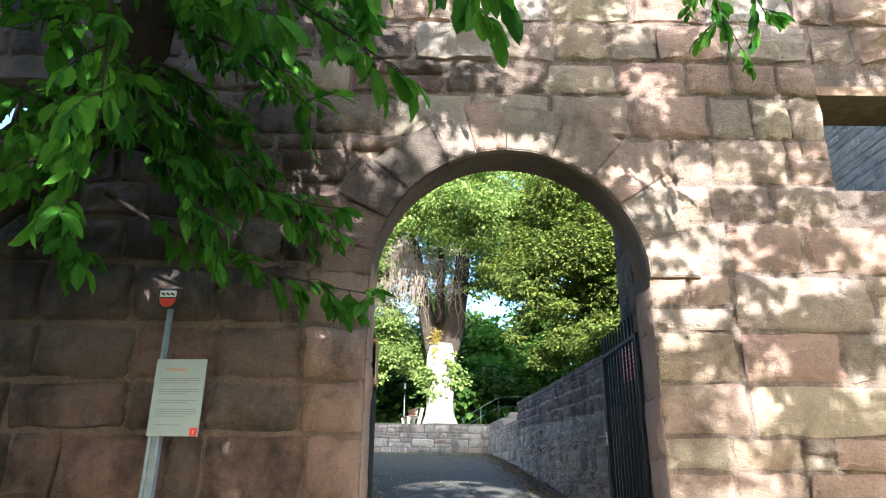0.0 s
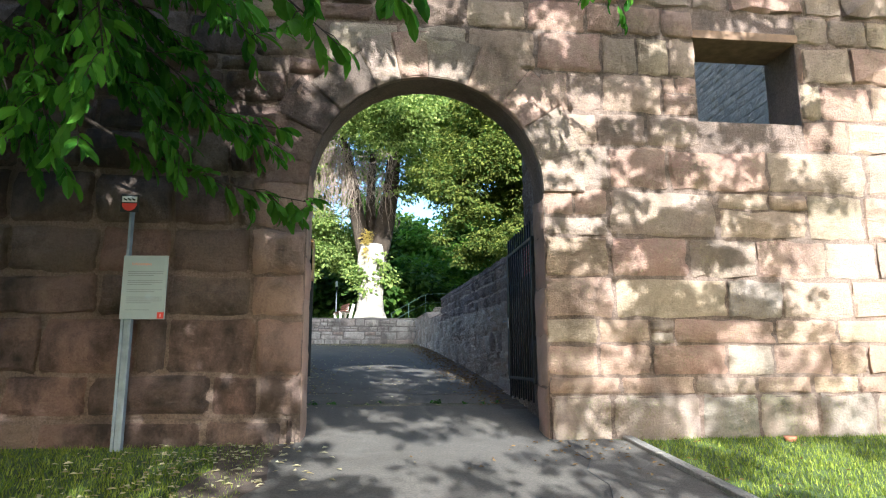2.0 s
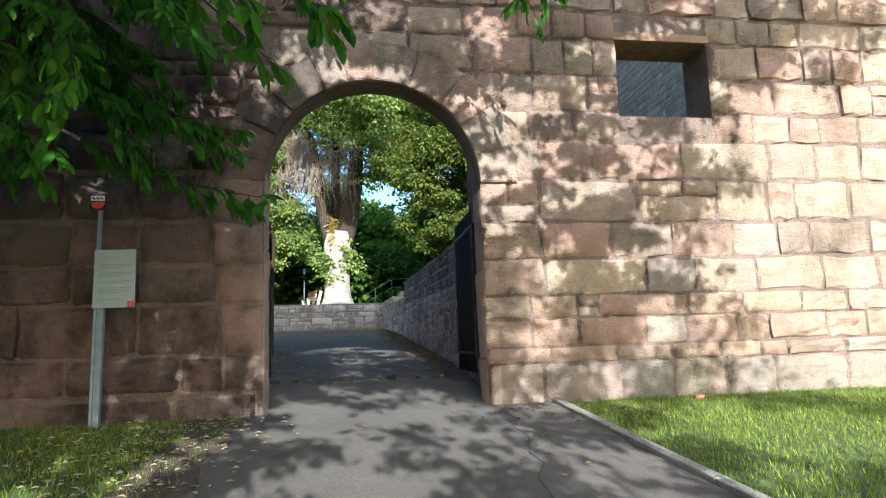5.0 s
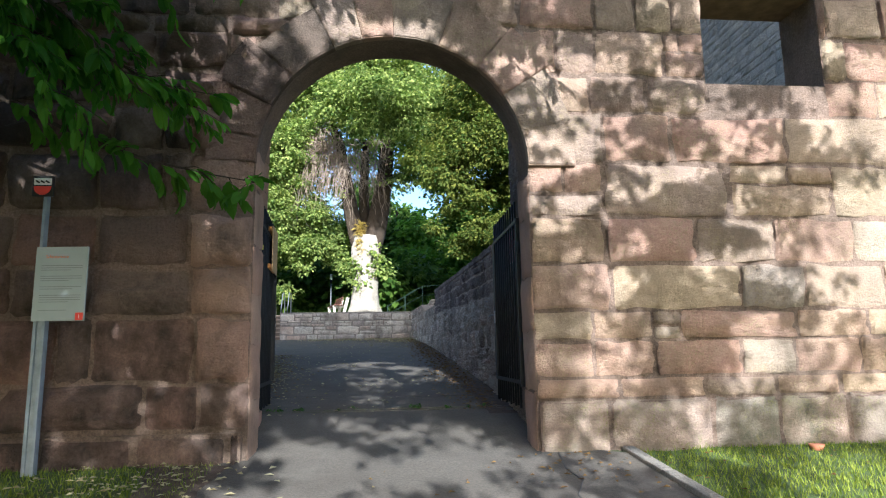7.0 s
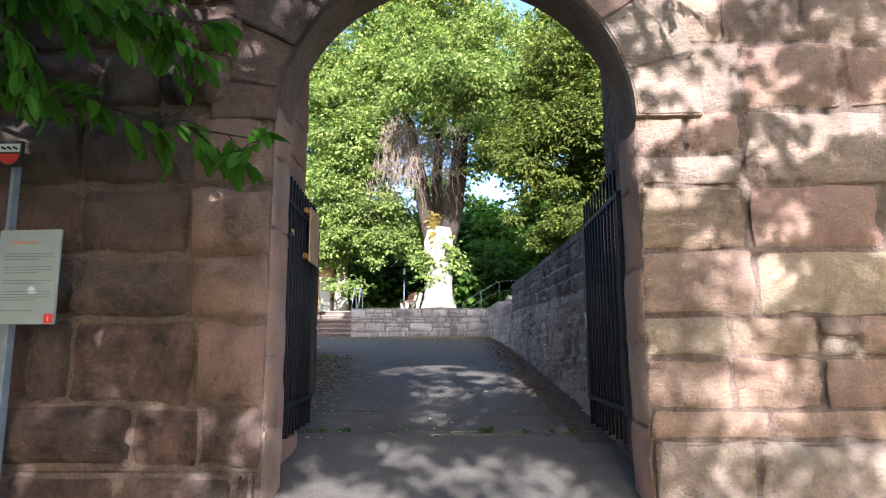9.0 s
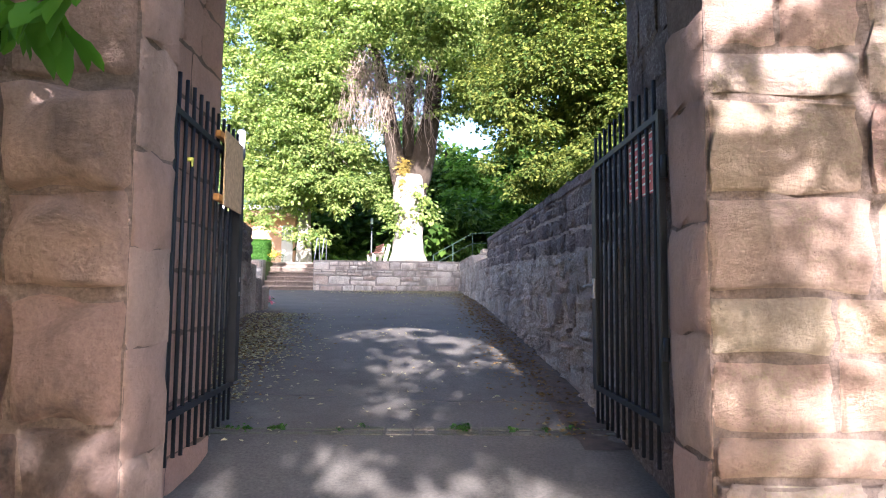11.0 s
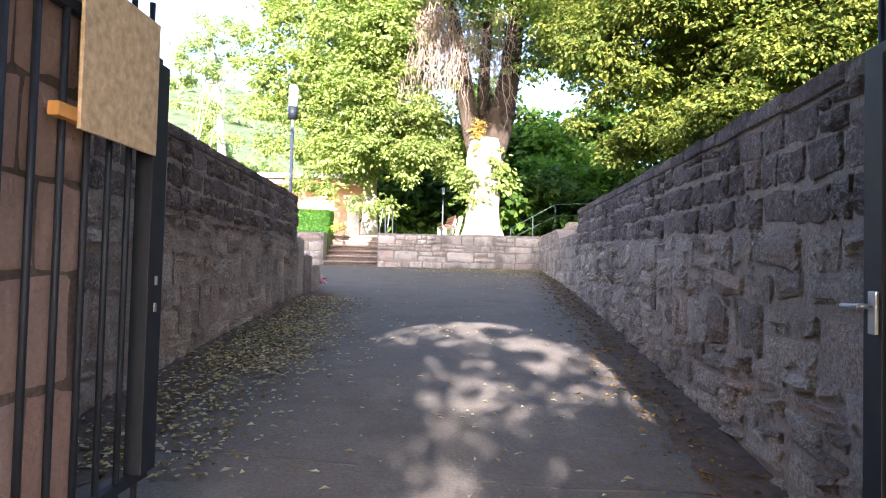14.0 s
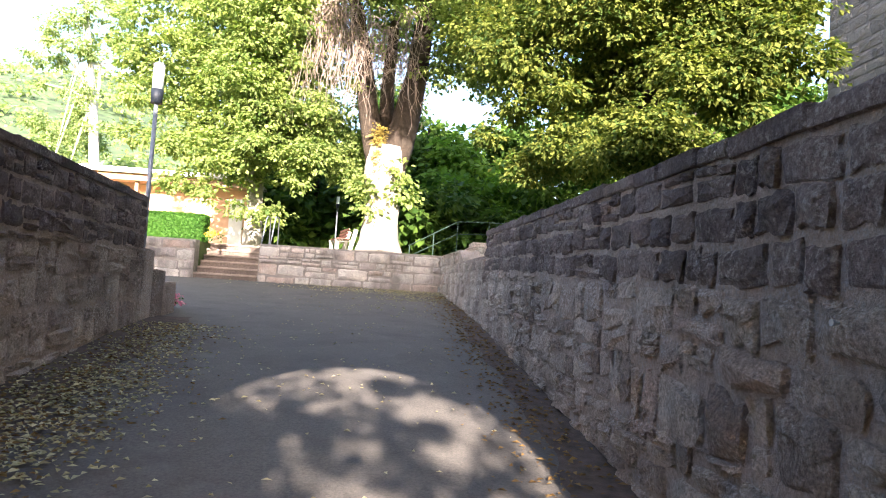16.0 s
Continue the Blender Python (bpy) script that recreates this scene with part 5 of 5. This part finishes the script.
for k, (p, q) in enumerate((((-2.7, 4.6, 6.2), (-2.2, 3.4, 4.9)), ((-2.8, 4.9, 5.6), (-1.8, 4.0, 4.7)), ((-3.2, 4.9, 5.0), (-2.2, 4.3, 3.9)), ((-3.3, 4.9, 4.7), (-2.0, 4.6, 3.4)), ((-2.6, 4.3, 6.9), (-1.2, 2.9, 4.3)),
                             ((-2.6, 4.4, 6.8), (-0.7, 3.0, 4.35)), ((-2.9, 4.9, 5.0), (-1.7, 5.3, 4.1)), ((-2.8, 4.9, 5.8), (-1.5, 5.3, 5.0)), ((-3.1, 4.3, 4.2), (-2.3, 3.3, 3.0)), ((-2.6, 4.7, 7.2), (-1.3, 4.8, 6.2)), ((-3.4, 4.6, 6.6), (-2.6, 3.6, 5.6)),
                             ((-2.5, 4.3, 6.9), (0.4, 2.9, 4.6)), ((-3.6, 4.9, 5.6), (-3.2, 4.0, 4.9)), ((-2.4, 3.6, 4.9), (-1.6, 2.6, 3.0)), ((-3.1, 5.0, 4.1), (-1.1, 5.5, 3.55)),
                             ((-3.4, 5.1, 4.6), (-2.0, 5.6, 3.9)), ((-3.6, 5.1, 5.2), (-2.3, 5.6, 4.7)), ((-3.2, 5.0, 5.6), (-1.7, 5.5, 5.4)), ((-4.0, 5.0, 4.2), (-3.3, 5.2, 3.3)), ((-4.2, 4.9, 4.6), (-3.8, 4.4, 3.6)), ((-2.6, 5.0, 6.4), (-0.9, 5.5, 5.9)), ((-3.0, 4.9, 4.4), (-1.9, 5.2, 3.3)))):
    spray(p, q, 16, 9, 0.48, 40 + k, size=0.85)
verts, faces = [], []
for me, m in loose:
    n = len(verts)
    verts += [m @ v.co for v in me.vertices]
    faces += [[n + k for k in f.vertices] for f in me.polygons]
ob = new("foliage", from_arrays("foliage", verts, faces, CHESTNUT))
ob.parent = chestnut
tagged(ob, "", "", "", "stuff")

# unseen trees behind the footpath, crowns placed to shade the wall
def over(x, z, rx, rz, n, r, seed, s=11.9):
    """Leaf clumps on the sun's way to the wall round (x, z)."""
    p = Vector((x, FACE, z)) - SUN_WAY / SUN_WAY.y * s
    return cluster(p, (rx, 1.1, rz), n, r, seed)


simple_tree("unseen chestnut beside the footpath, placed to shade the wall", (-5.5, -6.5, -0.9), *upright(9, 0.4),
            cluster((-4.4, -5.0, 7.6), (5.0, 2.4, 4.4), 70, 1.0, 15) + over(-1.9, 1.6, 1.4, 1.7, 24, 0.6, 26) + over(-0.8, 4.2, 1.2, 1.6, 9, 0.42, 27) + cluster((-6.8, -4.6, 3.0), (4.2, 1.4, 2.6), 40, 1.1, 49), 29000, 0.24, CHESTNUT, BARK, 6, 11)
# Added out of view to keep sky light off the west wall.
simple_tree("unseen chestnut crown added to shade the grass and west wall", (-9.5, 1.5, 0), *upright(6, 0.35, (2, 0)),
            cluster((-7.4, 1.0, 6.2), (3.2, 3.2, 3.0), 44, 1.0, 28) + cluster((-6.2, -1.5, 3.4), (2.0, 1.6, 1.6), 12, 0.8, 30) + cluster((-3.6, 2.6, 7.6), (2.6, 1.8, 1.0), 26, 0.9, 31), 22000, 0.26, CHESTNUT, BARK, 6, 12)
# Clumps float apart from the trunk, set where they dapple wall and path.
dapple_clumps = simple_tree("unseen loose leaf clumps placed to dapple the wall", (13.5, -8.0, -1.0), *upright(9, 0.3, (-3, 1)),
                         over(5.6, 3.0, 0.6, 2.6, 16, 0.2, 32), 300, 0.14, CHESTNUT, BARK, 0, 17)
AT = Vector((13.5, -8.0, -1.0))
for x, z, rx, rz, n, r, count, seed in ((3.8, 1.1, 2.4, 1.5, 40, 0.42, 3300, 16), (0.8, -1.2, 3.6, 1.3, 60, 0.40, 3600, 24), (0.5, 1.8, 1.6, 1.3, 30, 0.42, 3200, 20), (1.2, 6.2, 3.8, 1.3, 60, 0.42, 6000, 17), (5.6, 6.7, 2.6, 1.5, 60, 0.34, 3600, 39),
                                        (3.3, 3.5, 1.5, 0.9, 40, 0.22, 900, 31), (4.9, 4.3, 1.8, 1.2, 50, 0.28, 1800, 18), (4.9, 2.5, 1.0, 1.0, 26, 0.22, 620, 38), (0.1, 3.9, 0.7, 0.8, 18, 0.28, 700, 23), (1.4, 3.9, 0.75, 0.75, 22, 0.2, 640, 34), (1.5, 2.2, 0.8, 1.0, 34, 0.3, 2500, 37), (6.5, 0.2, 1.6, 0.8, 14, 0.3, 420, 36),
                                        (6.9, 6.0, 2.2, 0.9, 50, 0.3, 2900, 43), (4.4, 5.3, 1.7, 0.6, 34, 0.24, 1100, 44), (3.7, 2.4, 1.0, 0.8, 30, 0.24, 1500, 45), (2.0, 5.4, 1.5, 0.7, 38, 0.24, 2300, 46)):
    crown("crown", [(q[0] - AT.x, q[1] - AT.y, q[2] - AT.z, *q[3:]) for q in over(x, z, rx, rz, n, r, seed, 7.6 if z - rz > 0.9 else 11.5)], count, 0.125, CHESTNUT, dapple_clumps, 0.5, 0.1)
